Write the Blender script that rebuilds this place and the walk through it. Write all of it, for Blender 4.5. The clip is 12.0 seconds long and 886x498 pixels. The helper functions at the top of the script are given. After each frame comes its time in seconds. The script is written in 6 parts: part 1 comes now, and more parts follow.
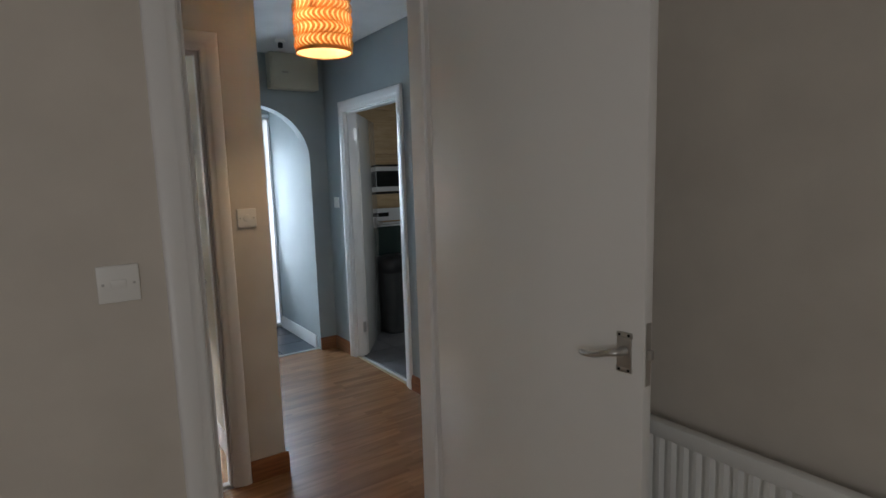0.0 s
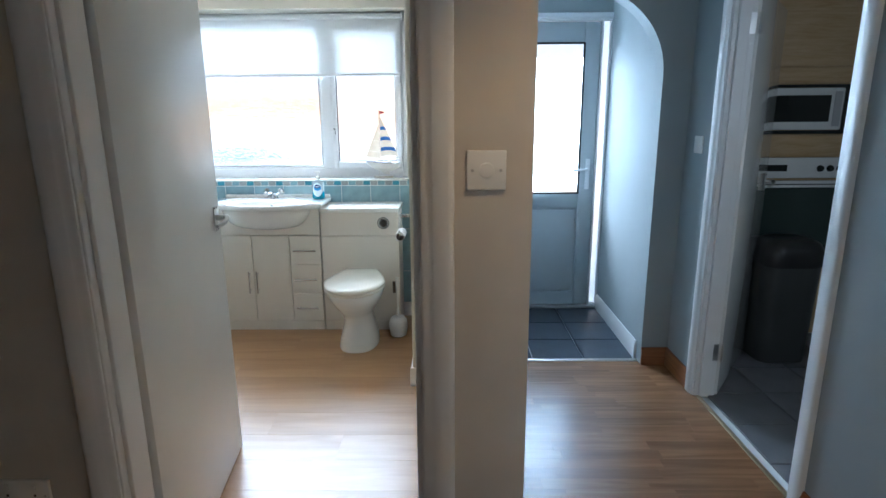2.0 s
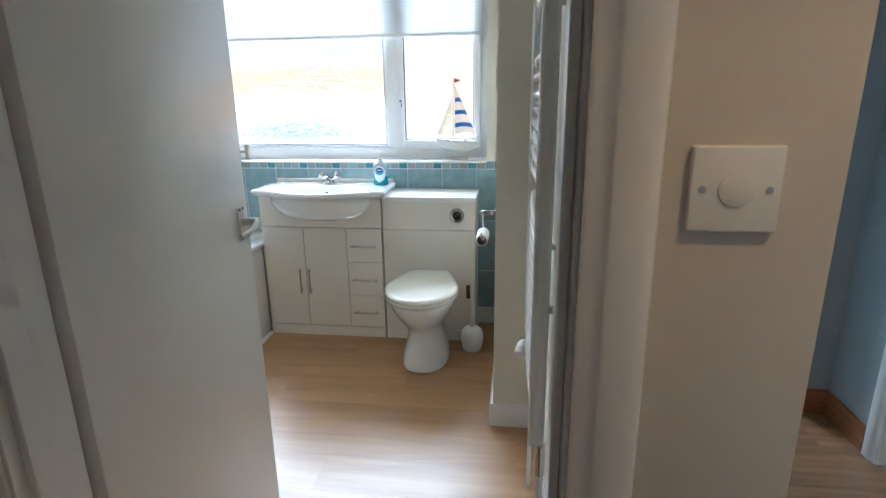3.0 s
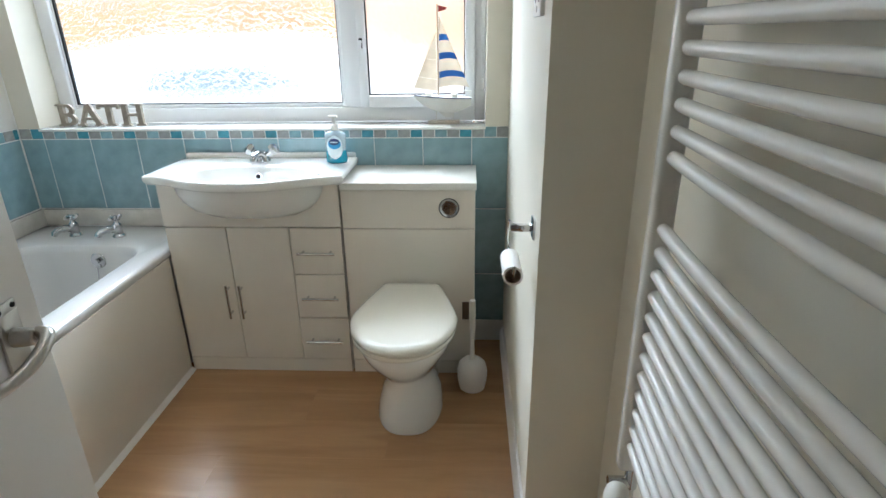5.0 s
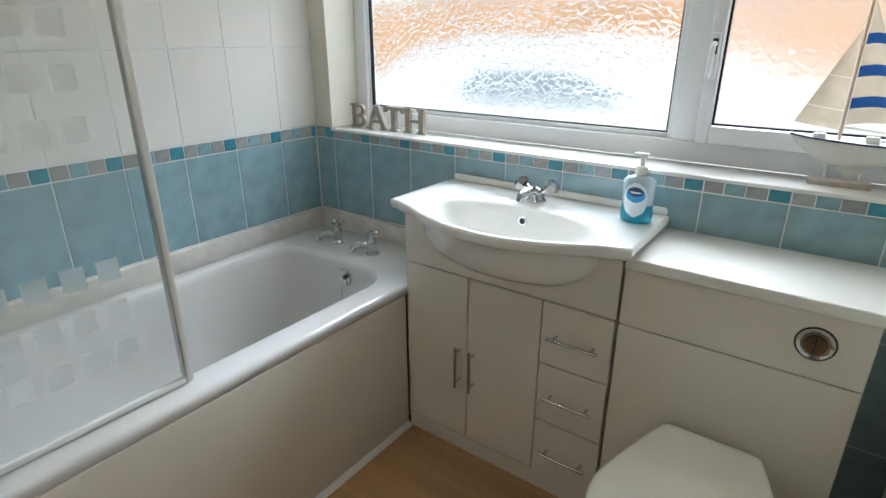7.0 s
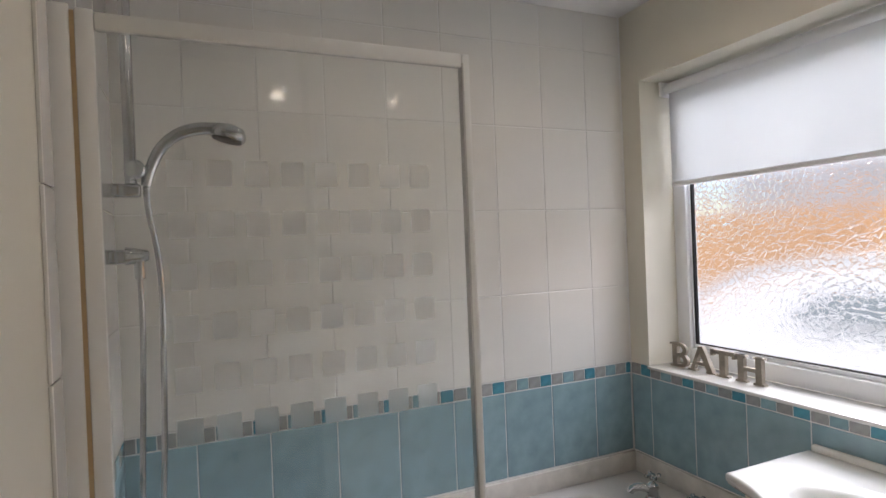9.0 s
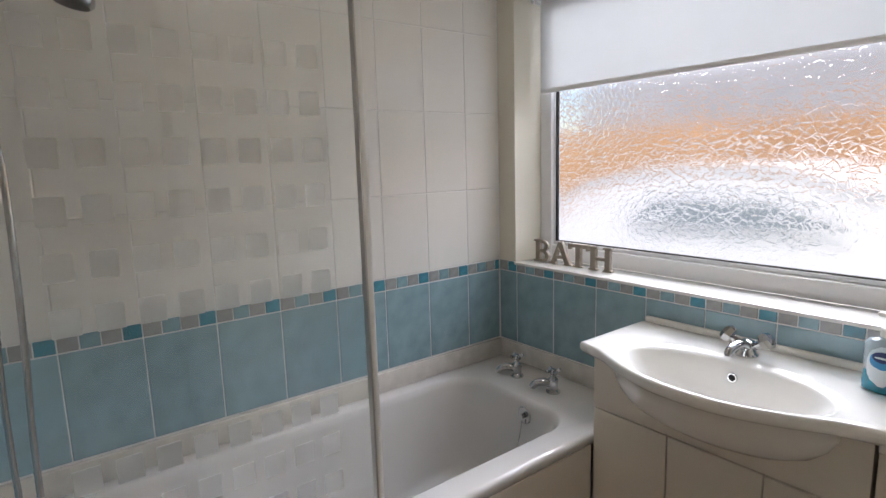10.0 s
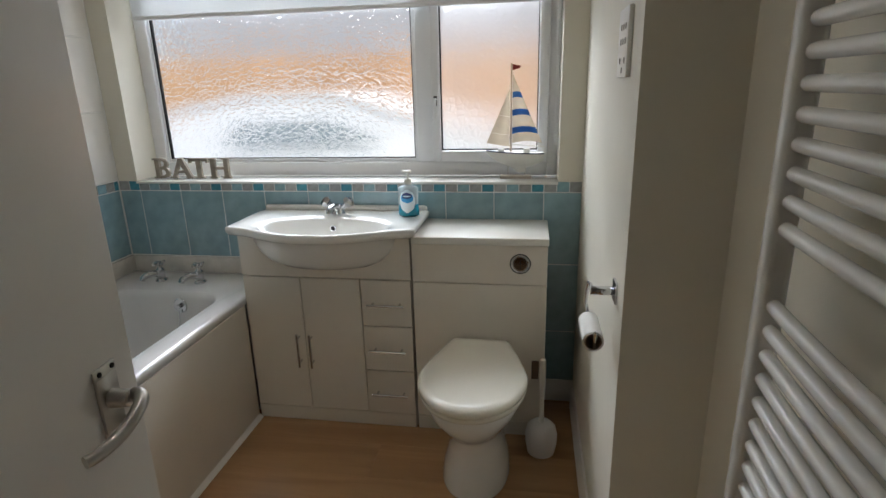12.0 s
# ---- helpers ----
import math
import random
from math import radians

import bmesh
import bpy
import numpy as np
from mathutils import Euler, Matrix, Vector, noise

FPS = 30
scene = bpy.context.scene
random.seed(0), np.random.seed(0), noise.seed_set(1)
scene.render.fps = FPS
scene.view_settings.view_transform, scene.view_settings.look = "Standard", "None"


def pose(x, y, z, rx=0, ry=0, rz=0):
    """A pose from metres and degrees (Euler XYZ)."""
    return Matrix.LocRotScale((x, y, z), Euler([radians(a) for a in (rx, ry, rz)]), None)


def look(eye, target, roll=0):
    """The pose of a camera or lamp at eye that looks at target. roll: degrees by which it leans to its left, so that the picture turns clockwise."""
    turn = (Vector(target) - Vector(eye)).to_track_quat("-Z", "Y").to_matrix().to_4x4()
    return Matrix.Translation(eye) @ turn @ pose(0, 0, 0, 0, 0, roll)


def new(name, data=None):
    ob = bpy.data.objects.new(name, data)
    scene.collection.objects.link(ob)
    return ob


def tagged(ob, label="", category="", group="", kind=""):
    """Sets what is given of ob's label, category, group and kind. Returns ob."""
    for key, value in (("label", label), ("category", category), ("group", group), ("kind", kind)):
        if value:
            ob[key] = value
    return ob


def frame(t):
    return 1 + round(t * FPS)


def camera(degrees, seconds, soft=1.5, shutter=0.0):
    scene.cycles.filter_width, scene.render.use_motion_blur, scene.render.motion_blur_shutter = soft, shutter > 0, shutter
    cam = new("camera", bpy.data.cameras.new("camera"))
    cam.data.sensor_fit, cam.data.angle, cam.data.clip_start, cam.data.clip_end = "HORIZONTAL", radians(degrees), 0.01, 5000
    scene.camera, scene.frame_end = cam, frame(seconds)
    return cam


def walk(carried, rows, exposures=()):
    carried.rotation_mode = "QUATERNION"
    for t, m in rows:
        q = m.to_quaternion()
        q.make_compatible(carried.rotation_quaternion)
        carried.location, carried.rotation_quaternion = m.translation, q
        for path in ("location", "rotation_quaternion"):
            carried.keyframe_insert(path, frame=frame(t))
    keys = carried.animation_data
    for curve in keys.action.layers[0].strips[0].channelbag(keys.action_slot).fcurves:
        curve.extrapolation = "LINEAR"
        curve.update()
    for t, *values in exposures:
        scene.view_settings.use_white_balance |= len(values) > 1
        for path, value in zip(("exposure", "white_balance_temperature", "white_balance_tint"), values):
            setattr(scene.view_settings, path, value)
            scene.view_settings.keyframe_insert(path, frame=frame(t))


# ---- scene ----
cam = camera(77.9, 12.0)
PATH = [
    (0, (0.087, 0.127, 1.449), (1.214, 1.759, 1.189), -1.7),
    (0.5, (0.322, 0.442, 1.452), (1.126, 2.251, 1.173), -0.9),
    (1, (0.511, 0.868, 1.434), (1.127, 2.748, 1.139), -0.7),
    (1.5, (0.65, 1.231, 1.412), (0.901, 3.191, 1.102), -1.0),
    (2, (0.711, 1.532, 1.394), (0.679, 3.479, 0.938), -0.4),
    (2.5, (0.662, 1.854, 1.385), (0.392, 3.771, 0.883), -0.5),
    (4.3, (0.354, 2.782, 1.38), (0.219, 4.641, 0.654), -2.1),
    (4.5, (0.34, 2.846, 1.373), (0.226, 4.702, 0.636), -2.0),
    (5, (0.339, 3.071, 1.366), (0.244, 4.927, 0.629), -0.8),
    (5.5, (0.32, 3.25, 1.354), (0.165, 5.095, 0.598), -0.1),
    (6, (0.279, 3.455, 1.336), (-0.024, 5.281, 0.578), -0.2),
    (6.5, (0.241, 3.619, 1.329), (-0.356, 5.37, 0.57), -1.2),
    (7, (0.223, 3.784, 1.346), (-0.88, 5.289, 0.627), 0.0),
    (7.5, (0.165, 3.794, 1.324), (-1.328, 4.978, 0.715), -0.4),
    (7.7, (0.164, 3.842, 1.337), (-1.495, 4.867, 0.895), -1.5),
    (9.3, (0.142, 3.764, 1.514), (-1.692, 4.561, 1.505), -2.3),
    (9.5, (0.145, 3.749, 1.499), (-1.652, 4.619, 1.381), -2.2),
    (10, (0.142, 3.719, 1.434), (-1.427, 4.917, 1.118), -1.7),
    (10.5, (0.181, 3.595, 1.386), (-0.968, 5.172, 0.947), -2.5),
    (11, (0.24, 3.495, 1.367), (-0.462, 5.275, 0.785), -2.5),
    (11.5, (0.286, 3.315, 1.367), (-0.167, 5.184, 0.819), -2.3),
    (12, (0.298, 3.1, 1.388), (-0.017, 4.991, 0.816), -1.5),
]

EXPOSURES = [(0, 0.88, 6050, 12), (0.5, 1.0, 5500, 9), (1.0, 1.1, 5350, 8), (1.5, 1.12, 5250, 7), (2.5, 1.05, 5300, 8), (4.5, 1.02, 5650, 8), (5.5, 0.78, 5800, 8), (6.5, 0.5, 5900, 8),
             (7.5, 0.3, 6100, 11), (9.5, 0.03, 6500, 22), (10.5, -0.02, 6320, 18), (11.5, -0.05, 6320, 18), (12, -0.05, 6300, 13)]
walk(cam, [(t, look(eye, target, roll)) for t, eye, target, roll in PATH], EXPOSURES)

# ---- world and light ----
world = bpy.data.worlds.new("sky")
scene.world = world
world.use_nodes = True
wn = world.node_tree
sky = wn.nodes.new("ShaderNodeTexSky")
sky.sky_type = "NISHITA"
sky.sun_disc = False
sky.sun_elevation, sky.sun_rotation = radians(40), radians(150)
wn.links.new(sky.outputs[0], wn.nodes["Background"].inputs[0])
wn.nodes["Background"].inputs[1].default_value = 0.15


def lamp(name, kind, m, energy, color=(1, 1, 1), size=0.1, size_y=None, spot=None):
    d = bpy.data.lights.new(name, kind)
    d.energy, d.color = energy, color
    if kind == "AREA":
        d.shape, d.size, d.size_y = "RECTANGLE", size, size_y or size
    elif kind == "SUN":
        d.angle = size
    else:
        d.shadow_soft_size = size
    if spot:
        d.spot_size, d.spot_blend = radians(spot), 0.6
    ob = new(name, d)
    ob.matrix_world = m
    return ob


lamp("sun", "SUN", look((0, 0, 20), (-4, 10, 0)), 4.2, (1.0, 0.96, 0.9), radians(10))
# daylight falling into the bathroom window
lamp("window_daylight", "AREA", look((-1.1, 7.3, 2.95), (-0.1, 4.0, 0.9)), 150, (0.90, 0.96, 1.0), 2.6, 1.5)
lamp("porch_daylight", "AREA", look((1.40, 5.68, 1.35), (1.30, 3.0, 0.8)), 12, (0.74, 0.89, 1.0), 0.55, 0.95)
# unseen fill lamp added to brighten the kitchen fronts
lamp("kitchen_daylight", "AREA", look((2.75, 2.56, 1.55), (2.8, 5.0, 1.0)), 1.9, (0.9, 0.96, 1.0), 0.8, 1.0)
# added lamp behind the start that brightens the first room; no window there
lamp("lounge_daylight", "AREA", look((-0.9, -1.5, 1.5), (0.85, 1.4, 1.15)), 8.0, (1.0, 0.96, 0.9), 1.2, 1.1)
lamp("pendant_bulb", "POINT", pose(1.012, 2.262, 2.065), 4.8, (1.0, 0.62, 0.3), 0.03)
SPOTS = [(-0.96, 4.87), (-0.15, 4.88), (-0.98, 4.20), (-0.17, 4.20)]
for sx, sy in SPOTS:
    lamp("downlight_bulb", "SPOT", pose(sx, sy, 2.385), 2.2, (1.0, 0.88, 0.72), 0.03, spot=165)


# ---- materials ----
def mat(name, color, rough=0.5, metal=0.0, var=0.06, vscale=4.0, bump=0.02, bscale=120.0, coat=0.0,
        trans=0.0, ior=1.45, rand=0.0, stretch=None, emit=None, strength=0.0, alpha=1.0, sss=0.0):
    m = bpy.data.materials.new(name)
    m.use_nodes = True
    nt = m.node_tree
    b = nt.nodes["Principled BSDF"]
    co = nt.nodes.new("ShaderNodeTexCoord")
    src = co.outputs["Object"]
    if stretch:
        mp = nt.nodes.new("ShaderNodeMapping")
        mp.inputs["Scale"].default_value = stretch
        nt.links.new(src, mp.inputs[0])
        src = mp.outputs[0]
    n1 = nt.nodes.new("ShaderNodeTexNoise")
    n1.inputs["Scale"].default_value, n1.inputs["Detail"].default_value = vscale, 6.0
    nt.links.new(src, n1.inputs["Vector"])
    n2 = nt.nodes.new("ShaderNodeTexNoise")
    n2.inputs["Scale"].default_value, n2.inputs["Detail"].default_value = bscale, 3.0
    nt.links.new(src, n2.inputs["Vector"])
    hsv = nt.nodes.new("ShaderNodeHueSaturation")
    hsv.inputs["Color"].default_value = (*color, 1)
    val = nt.nodes.new("ShaderNodeMapRange")
    val.inputs["From Min"].default_value, val.inputs["From Max"].default_value = 0.3, 0.7
    val.inputs["To Min"].default_value, val.inputs["To Max"].default_value = 1 - var, 1 + var
    nt.links.new(n1.outputs["Fac"], val.inputs["Value"])
    out = val.outputs[0]
    if rand:
        oi = nt.nodes.new("ShaderNodeObjectInfo")
        rr = nt.nodes.new("ShaderNodeMapRange")
        rr.inputs["To Min"].default_value, rr.inputs["To Max"].default_value = 1 - rand, 1 + rand
        nt.links.new(oi.outputs["Random"], rr.inputs["Value"])
        mul = nt.nodes.new("ShaderNodeMath")
        mul.operation = "MULTIPLY"
        nt.links.new(out, mul.inputs[0])
        nt.links.new(rr.outputs[0], mul.inputs[1])
        out = mul.outputs[0]
    nt.links.new(out, hsv.inputs["Value"])
    nt.links.new(hsv.outputs[0], b.inputs["Base Color"])
    rg = nt.nodes.new("ShaderNodeMapRange")
    rg.inputs["To Min"].default_value, rg.inputs["To Max"].default_value = max(0.02, rough * 0.8), min(1, rough * 1.2)
    nt.links.new(n1.outputs["Fac"], rg.inputs["Value"])
    nt.links.new(rg.outputs[0], b.inputs["Roughness"])
    b.inputs["Metallic"].default_value = metal
    b.inputs["IOR"].default_value = ior
    b.inputs["Coat Weight"].default_value = coat
    b.inputs["Coat Roughness"].default_value = 0.08
    b.inputs["Transmission Weight"].default_value = trans
    b.inputs["Alpha"].default_value = alpha
    b.inputs["Subsurface Weight"].default_value = sss
    if emit:
        b.inputs["Emission Color"].default_value = (*emit, 1)
        b.inputs["Emission Strength"].default_value = strength
    if bump:
        bp = nt.nodes.new("ShaderNodeBump")
        bp.inputs["Strength"].default_value, bp.inputs["Distance"].default_value = bump, 0.01
        nt.links.new(n2.outputs["Fac"], bp.inputs["Height"])
        nt.links.new(bp.outputs[0], b.inputs["Normal"])
    return m


def wood(name, dark, light, across, rough=0.35, rand=0.1, coat=0.15, grain=1.0):
    """Wood with grain along the axis that is not stretched; across: the mapping scale."""
    m = bpy.data.materials.new(name)
    m.use_nodes = True
    nt = m.node_tree
    b = nt.nodes["Principled BSDF"]
    co = nt.nodes.new("ShaderNodeTexCoord")
    oi = nt.nodes.new("ShaderNodeObjectInfo")
    off = nt.nodes.new("ShaderNodeVectorMath")
    off.operation = "MULTIPLY_ADD"
    off.inputs[1].default_value = (7.3, 3.1, 5.7)
    nt.links.new(oi.outputs["Random"], off.inputs[0])
    nt.links.new(co.outputs["Object"], off.inputs[2])
    mp = nt.nodes.new("ShaderNodeMapping")
    mp.inputs["Scale"].default_value = across
    nt.links.new(off.outputs[0], mp.inputs[0])
    n1 = nt.nodes.new("ShaderNodeTexNoise")
    n1.inputs["Scale"].default_value, n1.inputs["Detail"].default_value, n1.inputs["Distortion"].default_value = 1.2, 8.0, 1.4
    nt.links.new(mp.outputs[0], n1.inputs["Vector"])
    n2 = nt.nodes.new("ShaderNodeTexNoise")
    n2.inputs["Scale"].default_value, n2.inputs["Detail"].default_value = 9.0, 5.0
    nt.links.new(mp.outputs[0], n2.inputs["Vector"])
    mixf = nt.nodes.new("ShaderNodeMath")
    mixf.operation = "MULTIPLY_ADD"
    mixf.inputs[1].default_value = 0.35 * grain
    nt.links.new(n2.outputs["Fac"], mixf.inputs[0])
    nt.links.new(n1.outputs["Fac"], mixf.inputs[2])
    ramp = nt.nodes.new("ShaderNodeValToRGB")
    ramp.color_ramp.elements[0].position, ramp.color_ramp.elements[1].position = 0.45, 0.85
    ramp.color_ramp.elements[0].color, ramp.color_ramp.elements[1].color = (*dark, 1), (*light, 1)
    nt.links.new(mixf.outputs[0], ramp.inputs[0])
    hsv = nt.nodes.new("ShaderNodeHueSaturation")
    rr = nt.nodes.new("ShaderNodeMapRange")
    rr.inputs["To Min"].default_value, rr.inputs["To Max"].default_value = 1 - rand, 1 + rand
    nt.links.new(oi.outputs["Random"], rr.inputs["Value"])
    nt.links.new(rr.outputs[0], hsv.inputs["Value"])
    nt.links.new(ramp.outputs[0], hsv.inputs["Color"])
    nt.links.new(hsv.outputs[0], b.inputs["Base Color"])
    b.inputs["Roughness"].default_value = rough
    b.inputs["Coat Weight"].default_value = coat
    b.inputs["Coat Roughness"].default_value = 0.2
    bp = nt.nodes.new("ShaderNodeBump")
    bp.inputs["Strength"].default_value, bp.inputs["Distance"].default_value = 0.06, 0.004
    nt.links.new(n2.outputs["Fac"], bp.inputs["Height"])
    nt.links.new(bp.outputs[0], b.inputs["Normal"])
    return m


def obscured_glass(name, cell=55.0, strength=0.55, rough=0.06, tint=(0.97, 0.98, 0.98), line=0.13):
    """Patterned window glass: a crackle of smooth cells on real glass."""
    m = bpy.data.materials.new(name)
    m.use_nodes = True
    nt = m.node_tree
    b = nt.nodes["Principled BSDF"]
    b.inputs["Base Color"].default_value = (*tint, 1)
    b.inputs["Transmission Weight"].default_value = 1.0
    b.inputs["Roughness"].default_value = rough
    b.inputs["IOR"].default_value = 1.45
    co = nt.nodes.new("ShaderNodeTexCoord")
    wob = nt.nodes.new("ShaderNodeTexNoise")
    wob.inputs["Scale"].default_value = 25.0
    nt.links.new(co.outputs["Object"], wob.inputs["Vector"])
    add = nt.nodes.new("ShaderNodeVectorMath")
    add.operation = "MULTIPLY_ADD"
    add.inputs[1].default_value = (0.016, 0.016, 0.016)
    nt.links.new(wob.outputs["Color"], add.inputs[0])
    nt.links.new(co.outputs["Object"], add.inputs[2])
    vo = nt.nodes.new("ShaderNodeTexVoronoi")
    vo.feature = "DISTANCE_TO_EDGE"
    vo.inputs["Scale"].default_value = cell
    nt.links.new(add.outputs[0], vo.inputs["Vector"])
    mr = nt.nodes.new("ShaderNodeMapRange")
    mr.interpolation_type = "SMOOTHSTEP"
    mr.inputs["From Max"].default_value = line
    nt.links.new(vo.outputs["Distance"], mr.inputs["Value"])
    bp = nt.nodes.new("ShaderNodeBump")
    bp.inputs["Strength"].default_value, bp.inputs["Distance"].default_value = strength, 0.004
    nt.links.new(mr.outputs[0], bp.inputs["Height"])
    nt.links.new(bp.outputs[0], b.inputs["Normal"])
    return m


LOUNGE_PAINT = mat("lounge_wall_paint", (0.62, 0.57, 0.50), 0.85, bump=0.05, bscale=350)
HALL_PAINT = mat("hall_wall_paint", (0.36, 0.40, 0.41), 0.8, bump=0.05, bscale=350, var=0.04)
BATH_PAINT = mat("bath_wall_paint", (0.74, 0.71, 0.61), 0.6, bump=0.04, bscale=300, var=0.03)
CEIL = mat("ceiling_paint", (0.8, 0.8, 0.79), 0.9, bump=0.08, bscale=160)
WHITE = mat("white_gloss_paint", (0.8, 0.79, 0.77), 0.32, bump=0.0, var=0.015)
DOORW = mat("white_door_paint", (0.78, 0.765, 0.73), 0.30, bump=0.012, bscale=9, var=0.012, coat=0.15)
GLOSSD = mat("high_gloss_door_paint", (0.78, 0.77, 0.74), 0.07, bump=0.006, bscale=6, var=0.01, coat=0.6)
UPVC = mat("white_upvc", (0.82, 0.83, 0.84), 0.3, bump=0.0, var=0.02)
GREYDOOR = mat("grey_door_skin", (0.47, 0.51, 0.535), 0.4, bump=0.02, bscale=90, var=0.03)
CERAMIC = mat("white_ceramic", (0.84, 0.84, 0.81), 0.06, bump=0.0, var=0.015, coat=0.8)
SEATP = mat("cream_seat_plastic", (0.80, 0.775, 0.69), 0.07, bump=0.0, var=0.015)
ACRYL = mat("bath_acrylic", (0.64, 0.63, 0.615), 0.1, bump=0.0, var=0.02, coat=0.5)
PANEL = mat("white_cabinet_board", (0.74, 0.69, 0.61), 0.35, bump=0.01, bscale=80, var=0.025)
CHROME = mat("chrome", (0.58, 0.585, 0.59), 0.06, 1.0, bump=0.0, var=0.03)
SATIN = mat("satin_steel", (0.55, 0.54, 0.52), 0.3, 1.0, bump=0.01, var=0.05)
DARK = mat("dark_gap", (0.02, 0.02, 0.02), 0.8, bump=0)
BLUE = mat("blue_glazed_tile", (0.27, 0.41, 0.46), 0.16, var=0.14, vscale=14, bump=0.03, bscale=40, rand=0.07, coat=0.3)
TEAL = mat("teal_border_tile", (0.07, 0.26, 0.34), 0.18, var=0.2, vscale=40, bump=0.03, rand=0.15, coat=0.3)
PALE = mat("pale_blue_border_tile", (0.25, 0.40, 0.45), 0.18, var=0.15, vscale=40, bump=0.03, rand=0.12, coat=0.3)
TAUPE = mat("taupe_border_tile", (0.34, 0.35, 0.34), 0.2, var=0.15, vscale=40, bump=0.03, rand=0.12, coat=0.3)
WTILE = mat("white_glazed_tile", (0.78, 0.77, 0.73), 0.06, var=0.02, bump=0.006, bscale=9, rand=0.02, coat=0.5)
GROUT = mat("grout", (0.78, 0.78, 0.76), 0.9, var=0.05, bump=0.1)
STRIP = mat("cream_marble_strip", (0.66, 0.63, 0.58), 0.2, var=0.1, vscale=18, bump=0.01)
SLATE = mat("slate_tile", (0.045, 0.055, 0.07), 0.3, var=0.25, vscale=9, bump=0.1, bscale=60, rand=0.2)
KTILE = mat("grey_kitchen_tile", (0.17, 0.17, 0.18), 0.4, var=0.15, vscale=7, bump=0.06, rand=0.1)
BIRCH = wood("kitchen_wood", (0.50, 0.33, 0.16), (0.62, 0.45, 0.25), (3, 3, 30), 0.4, 0.03)
OAK = wood("light_oak_laminate", (0.36, 0.200, 0.088), (0.475, 0.288, 0.14), (0.8, 8, 8), 0.36, 0.04, coat=0.22, grain=0.6)
OAKH = wood("brown_oak_laminate", (0.215, 0.105, 0.047), (0.33, 0.175, 0.085), (1.2, 16, 16), 0.27, 0.12, coat=0.15, grain=0.6)
SKIRTW = wood("stained_skirting", (0.20, 0.07, 0.02), (0.34, 0.13, 0.04), (2, 2, 30), 0.35, 0.05)
PLASTIC = mat("white_switch_plastic", (0.80, 0.79, 0.75), 0.3, bump=0, var=0.02)
BEIGE = mat("beige_box_plastic", (0.58, 0.54, 0.42), 0.5, bump=0.02, var=0.04)
ENAMEL = mat("white_radiator_enamel", (0.82, 0.82, 0.79), 0.25, bump=0.0, var=0.02, coat=0.3)
CARPET = mat("beige_carpet", (0.42, 0.36, 0.28), 0.95, bump=0.5, bscale=400, var=0.15, vscale=30)
GROUND = mat("pale_paving", (0.5, 0.5, 0.48), 0.9, var=0.15, vscale=2, bump=0.1)
OBSC = obscured_glass("crackle_glass", 48.0, 0.18, 0.11, line=0.075)
OBSC2 = obscured_glass("stippled_glass", 34.0, 0.2, 0.29, line=0.3)


# ---- building helpers ----
def box(bm, x0, x1, y0, y1, z0, z1, bev=0.0, seg=2, m=None):
    r = bmesh.ops.create_cube(bm, size=1.0)
    vs = r["verts"]
    for v in vs:
        v.co = Vector((x0 + (v.co.x + 0.5) * (x1 - x0), y0 + (v.co.y + 0.5) * (y1 - y0), z0 + (v.co.z + 0.5) * (z1 - z0)))
    if bev:
        es = list({e for v in vs for e in v.link_edges})
        g = bmesh.ops.bevel(bm, geom=es, offset=bev, segments=seg, affect="EDGES", profile=0.5)
        vs = list({v for f in g["faces"] for v in f.verts} | {v for v in vs if v.is_valid})
    if m is not None:
        for v in vs:
            v.co = m @ v.co
    return vs


def loft(bm, rings, cap0=True, cap1=True, closed=True):
    """Skin between rings of points, each with the same count."""
    rows = [[bm.verts.new(p) for p in ring] for ring in rings]
    n = len(rows[0])
    for a, b in zip(rows, rows[1:]):
        for i in range(n if closed else n - 1):
            j = (i + 1) % n
            bm.faces.new((a[i], a[j], b[j], b[i]))
    if cap0:
        bm.faces.new(rows[0][::-1])
    if cap1:
        bm.faces.new(rows[-1])
    return rows


def circle(c, axis, r, n=16, ry=None):
    axis = Vector(axis).normalized()
    u = axis.orthogonal().normalized() if abs(axis.z) < 0.99 else Vector((1, 0, 0))
    w = axis.cross(u)
    return [Vector(c) + u * (r * math.cos(2 * math.pi * i / n)) + w * ((ry or r) * math.sin(2 * math.pi * i / n)) for i in range(n)]


def cyl(bm, p0, p1, r, n=16, r1=None, rim=0.0):
    a, b = Vector(p0), Vector(p1)
    d = (b - a).normalized()
    r1 = r if r1 is None else r1
    rings = [circle(a, d, r, n), circle(b, d, r1, n)]
    if rim:
        rings = [circle(a, d, r - rim, n), circle(a + d * rim, d, r, n), circle(b - d * rim, d, r1, n), circle(b, d, r1 - rim, n)]
    loft(bm, rings)


def sweep(bm, pts, r, n=10):
    """A round tube along points."""
    pts = [Vector(p) for p in pts]
    rings, u = [], None
    for i, p in enumerate(pts):
        d = (pts[min(i + 1, len(pts) - 1)] - pts[max(i - 1, 0)]).normalized()
        if u is None:
            u = d.orthogonal().normalized()
        u = (u - d * u.dot(d)).normalized()
        w = d.cross(u)
        rr = r[i] if isinstance(r, (list, tuple)) else r
        rings.append([p + u * (rr * math.cos(2 * math.pi * k / n)) + w * (rr * math.sin(2 * math.pi * k / n)) for k in range(n)])
    loft(bm, rings)


